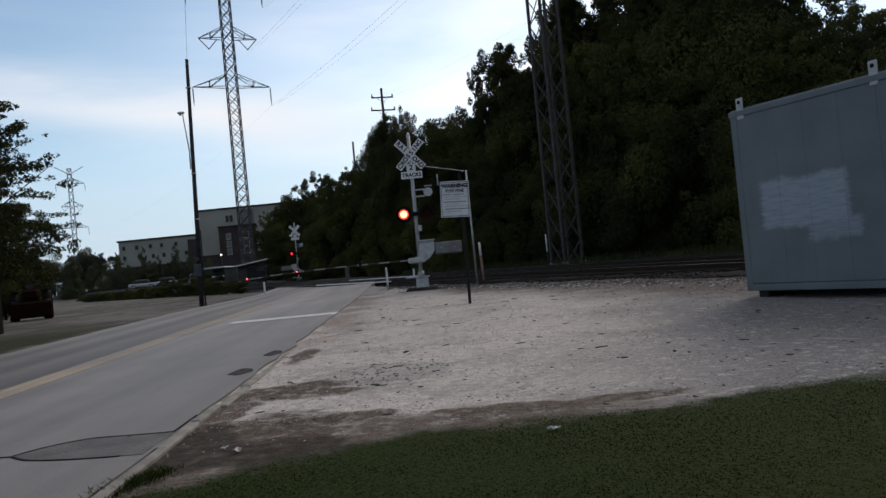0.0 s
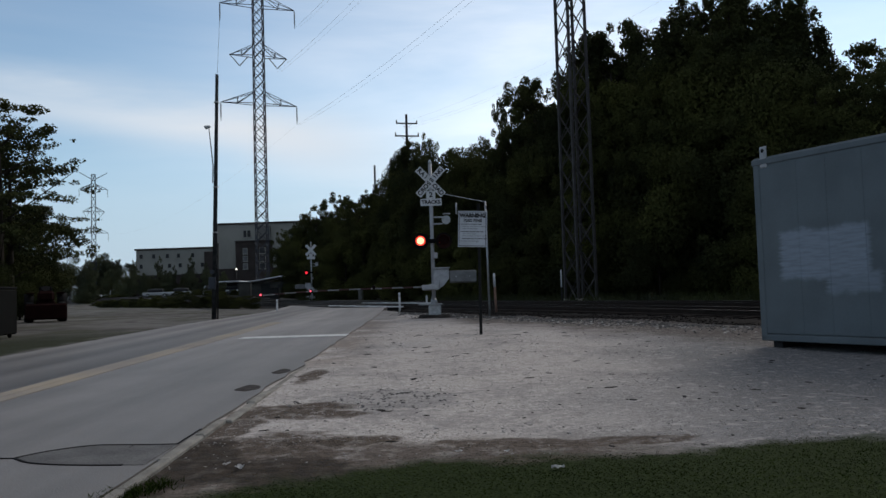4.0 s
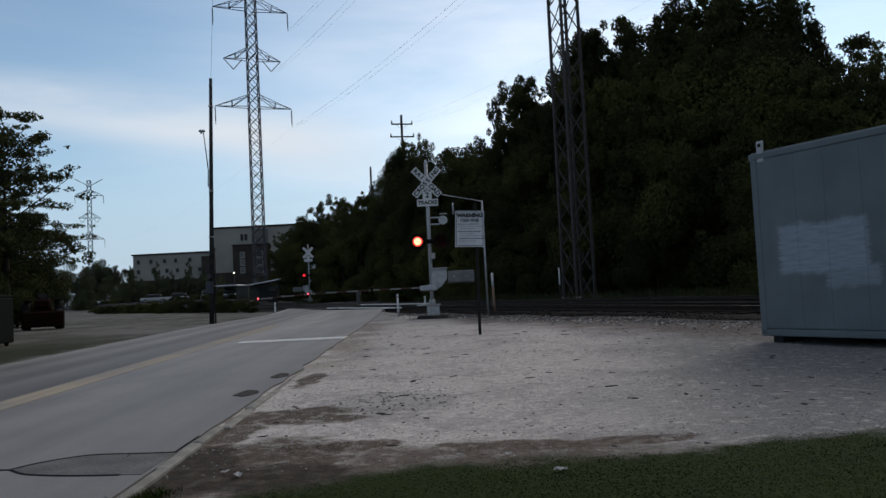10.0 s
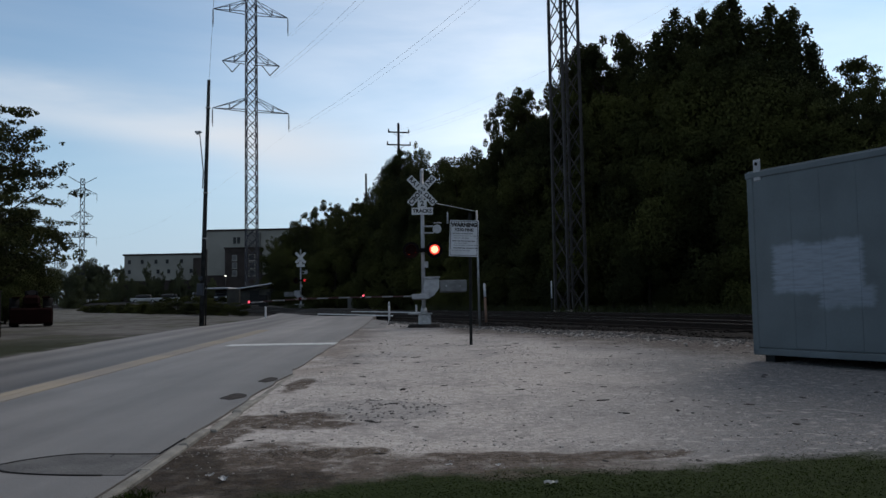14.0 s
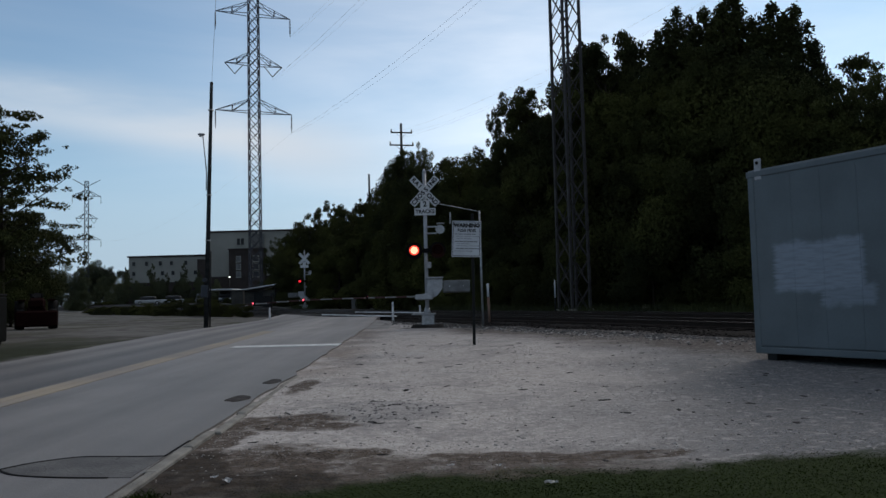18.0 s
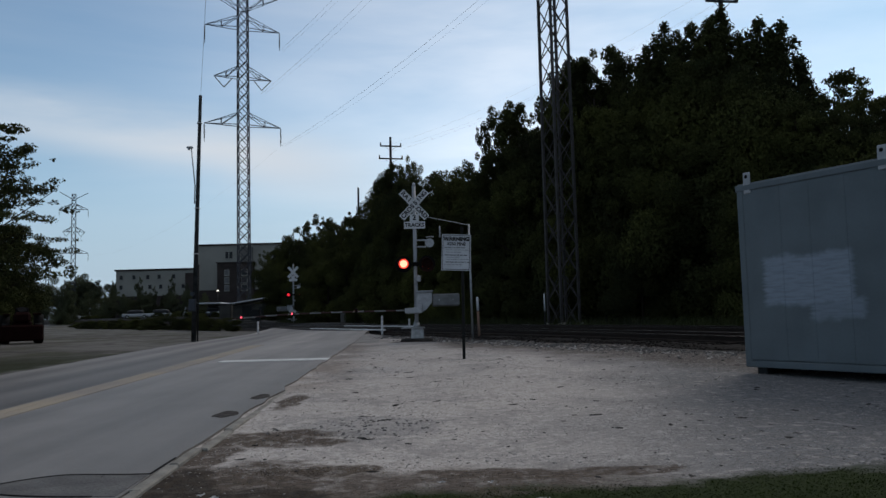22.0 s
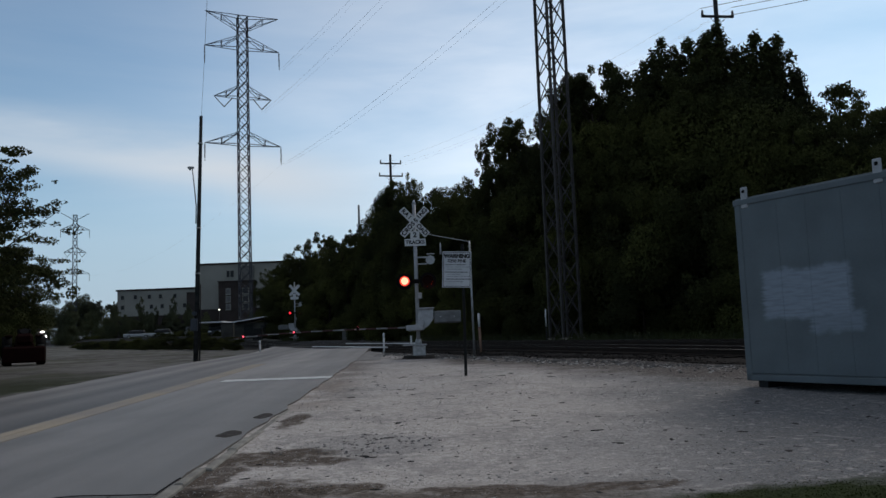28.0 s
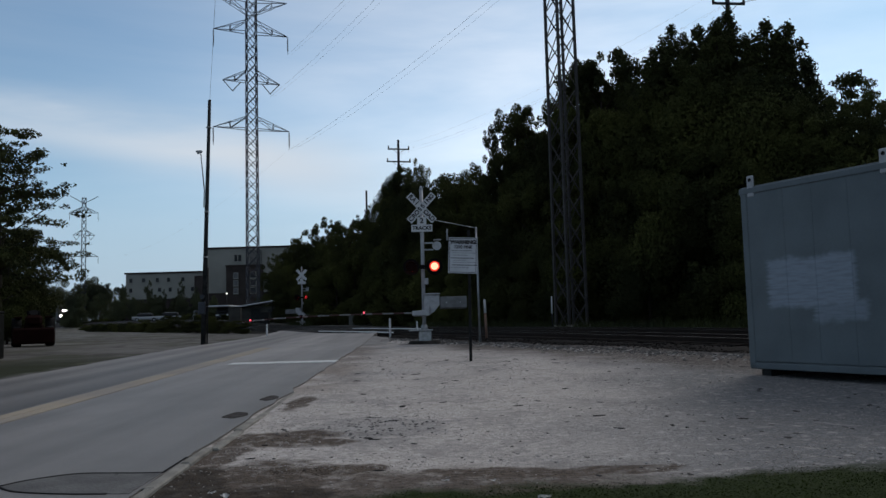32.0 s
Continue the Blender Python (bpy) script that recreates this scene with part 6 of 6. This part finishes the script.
def build_shed():
    y = 83.0
    s = thing("low_shed", pose(-19.0, y, z_at(y), 0, 0, 0), "low grey block shed with a pale sloping roof edge", "shed")
    part("wall", box(bmesh.new(), (0, 0, 0.75), (4.6, 3.4, 1.6), bevel=0.02), M_SHEDWALL, s)
    part("door", box(bmesh.new(), (-0.8, -1.73, 0.7), (0.95, 0.08, 1.4), bevel=0.01), M_DARKPOST, s)
    part("window", box(bmesh.new(), (0.9, -1.73, 0.95), (0.9, 0.08, 0.6), bevel=0.01), M_GLASS, s)
    roof = part("roof", box(bmesh.new(), (-0.7, -0.3, 1.82), (4.0, 4.4, 0.13), bevel=0.02, tilt=Matrix.Rotation(radians(-8), 4, "Y")), M_ROOF, s, "pale sheet roof")
    for x in (-2.4, 1.0):
        part("roof_post", rod(bmesh.new(), (x, -2.3, 0), (x, -2.3, 1.6 + (x + 2.4) * 0.14), 0.05, seg=8), M_DARKPOST, roof)
    part("side_annexe", box(bmesh.new(), (2.2, 0.3, 0.72), (2.4, 2.4, 1.5), bevel=0.02), M_BANDGREY, s, "low annexe of grey panels")
    # open-sided shelter with a flat pale roof edge
    y = 100.0
    c = thing("carport", pose(-28.5, y, z_at(y), 0, 0, 0), "open carport with a thin pale roof over a dark car", "carport")
    part("roof", box(bmesh.new(), (0, 0, 1.78), (3.0, 5.0, 0.16), bevel=0.02), M_ROOF, c)
    for x in (-1.35, 1.35):
        for yy in (-2.2, 2.2):
            part("post", rod(bmesh.new(), (x, yy, 0), (x, yy, 1.72), 0.05, seg=8), M_DARKPOST, c)
    part("back_wall", box(bmesh.new(), (0, 2.4, 0.85), (2.8, 0.12, 1.7)), M_DARKPOST, c)
    # grey kiosks beside the far approach
    for x, y, w, h, material, label in ((-18.85, 70.0, 1.0, 1.75, M_SHEDWALL, "grey-brown equipment cabinet beside the far gate"), (-17.2, 74.0, 0.8, 1.1, M_DARKPOST, "dark equipment cabinet beside the shed"), (-12.1, 72.6, 0.72, 1.12, M_BANDGREY, "pale relay box on a stand beyond the tracks"), (-8.2, 66.0, 0.42, 0.9, M_BANDGREY, "small pale relay box beyond the tracks")):
        k = thing("equipment_cabinet", pose(x, y, z_at(y), 0, 0, 4), label, "cabinet", "cabinets by the far gate")
        part("body", box(bmesh.new(), (0, 0, h / 2 + 0.08), (w, 0.6, h), bevel=0.02), material, k)
        part("cabinet_door", box(bmesh.new(), (0, -0.31, h / 2 + 0.08), (w * 0.86, 0.03, h * 0.86), bevel=0.008), material, k)
        part("roof", box(bmesh.new(), (0, -0.02, h + 0.11), (w + 0.12, 0.74, 0.06), bevel=0.015), material, k)
        part("plinth", box(bmesh.new(), (0, 0, 0.03), (w + 0.1, 0.7, 0.16), bevel=0.015), M_CONC, k)
    lamp = thing("yard_lamp", pose(-27.6, 98.6, z_at(98.6)), "small lit lamp on a slim dark post", "lamp")
    part("post", rod(bmesh.new(), (0, 0, 0), (0, 0, 3.25), 0.05, 0.04, 8), M_DARKPOST, lamp)
    part("globe", rod(bmesh.new(), (0, 0, 3.26), (0, 0, 3.40), 0.13, 0.08, 12), M_YARDLAMP, lamp, "glowing globe")
    part("globe_cap", rod(bmesh.new(), (0, 0, 3.40), (0, 0, 3.46), 0.10, 0.02, 12), M_DARKPOST, lamp)


build_shed()


def car(x, y, turn, paint, label):
    s = thing("parked_car", pose(x, y, z_at(y), 0, 0, turn), label, "car", "parked cars")
    bm = bmesh.new()
    box(bm, (0, 0, 0.58), (4.4, 1.75, 0.58), bevel=0.14)
    part("body", bm, paint, s)
    bm = bmesh.new()
    geo = box(bm, (-0.15, 0, 1.12), (2.5, 1.5, 0.58), bevel=0.2)
    part("cabin", bm, M_GLASS, s, "dark glazed cabin")
    part("roof", box(bmesh.new(), (-0.15, 0, 1.41), (1.7, 1.3, 0.06), bevel=0.02), paint, s)
    for wx in (-1.35, 1.35):
        for wy in (-0.82, 0.82):
            bm = bmesh.new()
            rod(bm, (wx, wy - 0.1, 0.32), (wx, wy + 0.1, 0.32), 0.32, seg=16)
            wh = part("wheel", bm, M_RUBBER, s)
            part("rim", rod(bmesh.new(), (wx, wy - 0.11, 0.32), (wx, wy + 0.11, 0.32), 0.19, seg=12), M_GALV, wh)
    for wy in (-0.6, 0.6):
        part("headlight", box(bmesh.new(), (2.19, wy, 0.68), (0.06, 0.36, 0.14), bevel=0.02), M_SIGNWHITE, s)


car(-51.0, 134, 12, M_CARWHITE, "white parked car behind the hedge")
car(-46.4, 133, 12, M_CARWHITE, "white parked car beside another")
car(-28.5, 100.0, -75, M_CARDARK, "dark parked car under the carport")
car(-34.5, 110, -68, M_CARDARK, "dark parked car facing the tracks")
car(-69.2, 148, 8, M_CARWHITE, "pale parked car at the end of the yard")


def build_loader():
    s = thing("compact_tractor", pose(-18.8, 36.0, land(-18.8, 36.0), 0, 0, -62) @ Matrix.Diagonal((1.1, 1.1, 1.15, 1)), "small dark red tractor parked in the yard", "tractor")
    part("chassis", box(bmesh.new(), (0, 0, 0.62), (1.9, 0.7, 0.45), bevel=0.06), M_MACHINE, s)
    part("bonnet", box(bmesh.new(), (0.55, 0, 0.98), (1.0, 0.62, 0.42), bevel=0.10), M_MACHINE, s, "faded red bonnet")
    part("seat", box(bmesh.new(), (-0.45, 0, 0.98), (0.45, 0.5, 0.12), bevel=0.04), M_BLACK, s)
    part("seat_back", box(bmesh.new(), (-0.70, 0, 1.18), (0.10, 0.5, 0.42), bevel=0.04), M_BLACK, s)
    for x, r, w, yy in ((-0.55, 0.55, 0.36, 0.62), (0.95, 0.38, 0.26, 0.58)):
        for q in (-1, 1):
            bm = bmesh.new()
            rod(bm, (x, q * yy - w / 2, r), (x, q * yy + w / 2, r), r, seg=20)
            wh = part("wheel", bm, M_RUBBER, s)
            part("rim", rod(bmesh.new(), (x, q * yy - w / 2 - 0.01, r), (x, q * yy + w / 2 + 0.01, r), r * 0.5, seg=14), M_MACHINE, wh)
    for q in (-1, 1):
        part("mudguard", box(bmesh.new(), (-0.55, q * 0.55, 1.12), (0.85, 0.3, 0.06), bevel=0.02), M_MACHINE, s)
    bm = bmesh.new()
    rod(bm, (-0.05, 0, 1.0), (-0.22, 0, 1.28), 0.02, seg=8)
    rod(bm, (-0.24, 0, 1.27), (-0.21, 0, 1.31), 0.17, seg=16)
    part("steering_wheel", bm, M_BLACK, s)
    part("bucket", box(bmesh.new(), (1.65, 0, 0.40), (0.5, 1.5, 0.6), bevel=0.06), M_MACHINE, s, "dull steel bucket")


build_loader()


def build_bin():
    s = thing("waste_container", pose(-13.4, 21.6, land(-13.4, 21.6), 0, 0, 8), "large dark steel waste bin at the yard's edge", "waste bin")
    part("body", box(bmesh.new(), (0, 0, 0.72), (1.9, 1.5, 1.25), bevel=0.03), M_BIN, s)
    for x in (-0.9, -0.45, 0, 0.45, 0.9):
        part("rib", box(bmesh.new(), (x, -0.77, 0.7), (0.07, 0.05, 1.2), bevel=0.01), M_BIN, s)
    for x in (-0.48, 0.48):
        part("lid", box(bmesh.new(), (x, 0, 1.39), (0.93, 1.55, 0.06), bevel=0.015), M_BLACK, s, "black plastic lid")
    for x in (-0.8, 0.8):
        for y in (-0.6, 0.6):
            part("wheel", rod(bmesh.new(), (x - 0.03, y, 0.08), (x + 0.03, y, 0.08), 0.08, seg=12), M_RUBBER, s)


build_bin()


# ---------------------------------------------------------------- train
def build_train():
    s = thing("locomotive", Matrix.Identity(4), "dark freight locomotive with its headlights lit", "locomotive")
    part("frame", box(bmesh.new(), (0, -9, 1.15), (3.0, 19, 0.4), bevel=0.05), M_LOCO, s)
    part("hood", box(bmesh.new(), (0, -11.5, 2.9), (1.9, 12, 3.0), bevel=0.12), M_LOCO, s)
    part("cab", box(bmesh.new(), (0, -3.6, 2.95), (3.0, 2.9, 3.1), bevel=0.15), M_LOCO, s)
    part("nose", box(bmesh.new(), (0, -1.3, 2.2), (1.8, 2.0, 1.7), bevel=0.15), M_LOCO, s)
    for x in (-0.75, 0.75):
        part("windscreen", box(bmesh.new(), (x, -2.13, 3.75), (1.0, 0.05, 0.75), bevel=0.02), M_GLASS, s)
    for x, z, r in ((-0.30, 3.30, 0.30), (0.30, 3.30, 0.30), (-0.95, 1.85, 0.30), (0.95, 1.85, 0.30)):
        part("headlight", rod(bmesh.new(), (x, -0.4 if z > 3 else 0.30, z), (x, -0.2 if z > 3 else 0.42, z), r, seg=14), M_HEADLIGHT, s, "lit headlight")
    part("pilot", box(bmesh.new(), (0, 0.35, 0.6), (2.8, 0.2, 0.8), bevel=0.05), M_LOCO, s)
    for y in (-3.2, -4.9, -13.2, -14.9, -16.6):
        for x in (-0.75, 0.75):
            part("wheel", rod(bmesh.new(), (x - 0.07, y, 0.5), (x + 0.07, y, 0.5), 0.5, seg=18), M_RAIL, s)
    p0, rows = None, []
    for t in (0.0, 8.0, 16.0, 24.0, 28.0, 32.0):
        sd = 229.0 + (32.0 - t) * 13.0
        p = on_track(TRACKS[0], sd, 0.23)
        rows.append((t, pose(p.x, p.y, p.z, 0, 0, 210)))
    MOVING.append((s, rows))


build_train()


# ---------------------------------------------------------------- loose stones and grass
def scatter_stones():
    rng = np.random.default_rng(7)
    g = (1 + 5 ** 0.5) / 2
    base = np.array([(-1, g, 0), (1, g, 0), (-1, -g, 0), (1, -g, 0), (0, -1, g), (0, 1, g), (0, -1, -g), (0, 1, -g), (g, 0, -1), (g, 0, 1), (-g, 0, -1), (-g, 0, 1)]) / 3.8
    tris = np.array([(0, 11, 5), (0, 5, 1), (0, 1, 7), (0, 7, 10), (0, 10, 11), (1, 5, 9), (5, 11, 4), (11, 10, 2), (10, 7, 6), (7, 1, 8), (3, 9, 4), (3, 4, 2), (3, 2, 6), (3, 6, 8), (3, 8, 9), (4, 9, 5), (2, 4, 11), (6, 2, 10), (8, 6, 7), (9, 8, 1)])
    def field(name, count, material, lo, hi, label, place, long=1.0, lift=0.0):
        vs, fs, k = [], [], 0
        while k < count:
            x, y = place()
            if x < road_right(y) + 0.12 or y - 0.09 * x < 5.5 or (y - 0.1 * x < 6.3 and x < 1.4 and rng.random() < 0.92):
                continue
            sz = rng.uniform(lo, hi) * (1 + 0.03 * max(0, y - 6))
            v = base * rng.uniform(0.6, 1.3, 3) * (long, 1, 1 / long) * sz + rng.uniform(-0.13, 0.13, (12, 3)) * sz
            a = rng.uniform(0, 6.283)
            v = v @ np.array([(math.cos(a), -math.sin(a), 0), (math.sin(a), math.cos(a), 0), (0, 0, 0.48)])
            vs.append(v + (x, y, land(x, y) + bumps(x, y) + sz * 0.03 + lift))
            fs.append(tris + 12 * k)
            k += 1
        ob = new(name, raw(name, np.concatenate(vs).tolist(), np.concatenate(fs).tolist(), material))
        tagged(ob, label, "gravel", kind="stuff")
    near = lambda: (rng.uniform(-2.6, 7.0), 4.5 + 16 * rng.random() ** 2.6)
    field("gravel", 17000, M_STONE, 0.005, 0.020, "loose pale limestone gravel on the lot", near)
    lot_wide = lambda: (rng.uniform(-1.8, 6.5), 5.6 + 16 * rng.random() ** 1.5)
    field("twigs", 130, M_CHIP, 0.028, 0.065, "dark twigs and bark flakes strewn on the gravel", lot_wide, 2.5)
    field("blue_gravel", 120, M_STONE3, 0.015, 0.045, "spilled blue-grey coarse stone on the lot", lambda: (rng.normal(-0.75, 0.38), rng.normal(8.3, 0.42)))
    field("pale_stones", 170, M_STONE, 0.015, 0.038, "larger pale stones along the edge of the turf", lambda: (rng.uniform(-0.6, 4.2), rng.normal(6.25, 0.35)))
    field("dark_gravel", 260, M_STONE2, 0.012, 0.04, "loose darker stones among the pale gravel", near)
    field("dark_chips", 260, M_CHIP, 0.012, 0.034, "dark flat chips of wood and stone on the gravel", near, 1.8)
    far = lambda: (lambda s, n_: (N.x * n_ + U.x * s, N.y * n_ + U.y * s))(rng.uniform(4, 30), rng.normal(13.7, 0.5))
    field("rubble", 420, M_STONE, 0.025, 0.075, "pale broken stone heaped along the foot of the ballast", lambda: (lambda q, n_: (N.x * n_ + U.x * q, N.y * n_ + U.y * q))(rng.uniform(4, 26), rng.normal(13.2, 0.35)))
    field("ballast_stones", 2600, M_BALLASTSTONE, 0.03, 0.06, "dark stones on the flank of the ballast", lambda: (lambda q, n_: (N.x * n_ + U.x * q, N.y * n_ + U.y * q))(rng.uniform(2, 32), rng.uniform(14.1, 15.7)), lift=0.045)
    field("ballast_spill", 2500, M_STONE2, 0.03, 0.07, "dark ballast stones spilled at the edge of the lot", far)


scatter_stones()


def scatter_grass():
    rng = np.random.default_rng(9)
    vs, fs, k = [], [], 0
    def blade(x, y, h, lie=0.7):
        nonlocal k
        a = rng.uniform(0, 6.283)
        w = rng.uniform(0.0025, 0.0045)
        dx, dy = math.cos(a) * w, math.sin(a) * w
        bx, by = rng.normal(0, h * lie), rng.normal(0, h * lie)
        z = z_at(y) + bumps(x, y) - 0.005
        vs.extend([(x - dx, y - dy, z), (x + dx, y + dy, z), (x + bx * 0.4 + dx * 0.7, y + by * 0.4 + dy * 0.7, z + h * 0.6), (x + bx * 0.4 - dx * 0.7, y + by * 0.4 - dy * 0.7, z + h * 0.6), (x + bx, y + by, z + h)])
        fs.extend([(k, k + 1, k + 2, k + 3), (k + 3, k + 2, k + 4)])
        k += 5
    count = 0
    while count < 130000:
        x, y = rng.uniform(-2.2, 5.2), rng.uniform(3.2, 6.4)
        edge = y - 0.09 * x - 5.34 + 0.5 * min(1.0, max(0.0, (-0.6 - x) / 1.1)) + 0.12 * min(1.0, max(0.0, 0.7 - x)) + 0.25 * noise.noise(Vector((x * 1.7, y * 1.7, 0)))
        count += 1
        if x < road_right(y) + 0.1 or edge > 0.12 * rng.random() or (edge > -0.5 and rng.random() < 0.5 + edge):
            continue
        blade(x, y, rng.uniform(0.006, 0.015), 1.3)
    for _ in range(700):
        cx, cy = rng.choice([(-1.98, 4.75), (-1.9, 4.9), (-2.05, 4.6)])
        blade(cx + rng.normal(0, 0.06), cy + rng.normal(0, 0.08), rng.uniform(0.02, 0.06), 0.8)
    ob = new("grass", raw("grass", vs, fs, M_GRASS))
    tagged(ob, "short dark turf in the foreground", "grass", kind="stuff")
    # dead, trampled grass on the bare soil and along the turf's edge
    vs, fs, k = [], [], 0
    beds = ((-1.66, 7.75, 0.40, 0.20), (-1.0, 6.2, 0.42, 0.16), (-1.35, 5.85, 0.40, 0.25), (0.5, 5.95, 0.45, 0.13), (-2.02, 10.6, 0.10, 0.45))
    for i in range(15000):
        if i % 3:
            cx, cy, sx, sy = beds[rng.choice(5, p=(0.3, 0.27, 0.25, 0.14, 0.04))]
            x, y = rng.normal(cx, sx), rng.normal(cy, sy)
        else:
            x = rng.uniform(-1.7, 2.6)
            y = 5.50 + 0.09 * x - 0.35 * min(1.0, max(0.0, (-0.6 - x) / 1.1)) + rng.normal(0, 0.13)
        if x < road_right(y) + 0.15:
            continue
        blade(x, y, rng.uniform(0.003, 0.010), 2.6)
    ob = new("dead_grass", raw("dead_grass", vs, fs, M_DRY))
    tagged(ob, "brown dead grass on the bare soil", "grass", kind="stuff")
    vs, fs, k = [], [], 0
    for _ in range(14000):
        s, n_ = rng.uniform(-8, 70), rng.normal(23.9, 0.5)
        p = on_track(n_, s)
        if abs(p.x - road_right(p.y) + 3.1) < 4.2:
            continue
        h = rng.uniform(0.15, 0.6)
        a, w = rng.uniform(0, 6.283), 0.02
        dx, dy = math.cos(a) * w, math.sin(a) * w
        bx, by = rng.normal(0, h * 0.3), rng.normal(0, h * 0.3)
        vs.extend([(p.x - dx, p.y - dy, p.z), (p.x + dx, p.y + dy, p.z), (p.x + bx, p.y + by, p.z + h)])
        fs.append((k, k + 1, k + 2))
        k += 3
    ob = new("weeds", raw("weeds", vs, fs, M_WEED))
    tagged(ob, "tall dark weeds along the far side of the tracks", "weeds", kind="stuff")


scatter_grass()


def litter(x, y, size, seed, label):
    """A crumpled scrap: a sheet folded over itself."""
    rng = random.Random(seed)
    bm = bmesh.new()
    grid = [[bm.verts.new(((i / 5 - 0.5) * size * (1 + rng.uniform(-0.2, 0.2)), (j / 3 - 0.5) * size * 0.6 * (1 + rng.uniform(-0.2, 0.2)), size * rng.uniform(0.02, 0.30))) for i in range(6)] for j in range(4)]
    for j in range(3):
        for i in range(5):
            bm.faces.new((grid[j][i], grid[j][i + 1], grid[j + 1][i + 1], grid[j + 1][i]))
    bmesh.ops.solidify(bm, geom=bm.faces[:], thickness=0.003)
    ob = mesh_ob("litter", bm, M_SIGNWHITE)
    ob.matrix_world = pose(x, y, land(x, y) + bumps(x, y) + 0.012, 0, 0, rng.uniform(0, 180))
    tagged(ob, label, "litter", "litter on the ground")


litter(0.57, 5.05, 0.075, 1, "small crumpled white scrap lying in the turf")
litter(-1.50, 5.30, 0.075, 2, "small pale scrap on the bare soil by the kerb")
litter(-1.62, 5.42, 0.05, 3, "tiny pale scrap on the bare soil by the kerb")
litter(-0.05, 5.62, 0.05, 4, "tiny white scrap at the edge of the turf")
litter(0.28, 5.60, 0.04, 5, "tiny white scrap at the edge of the turf")


# ---------------------------------------------------------------- what moves
def motions():
    for ob, rows in MOVING:
        walk(ob, rows)


motions()
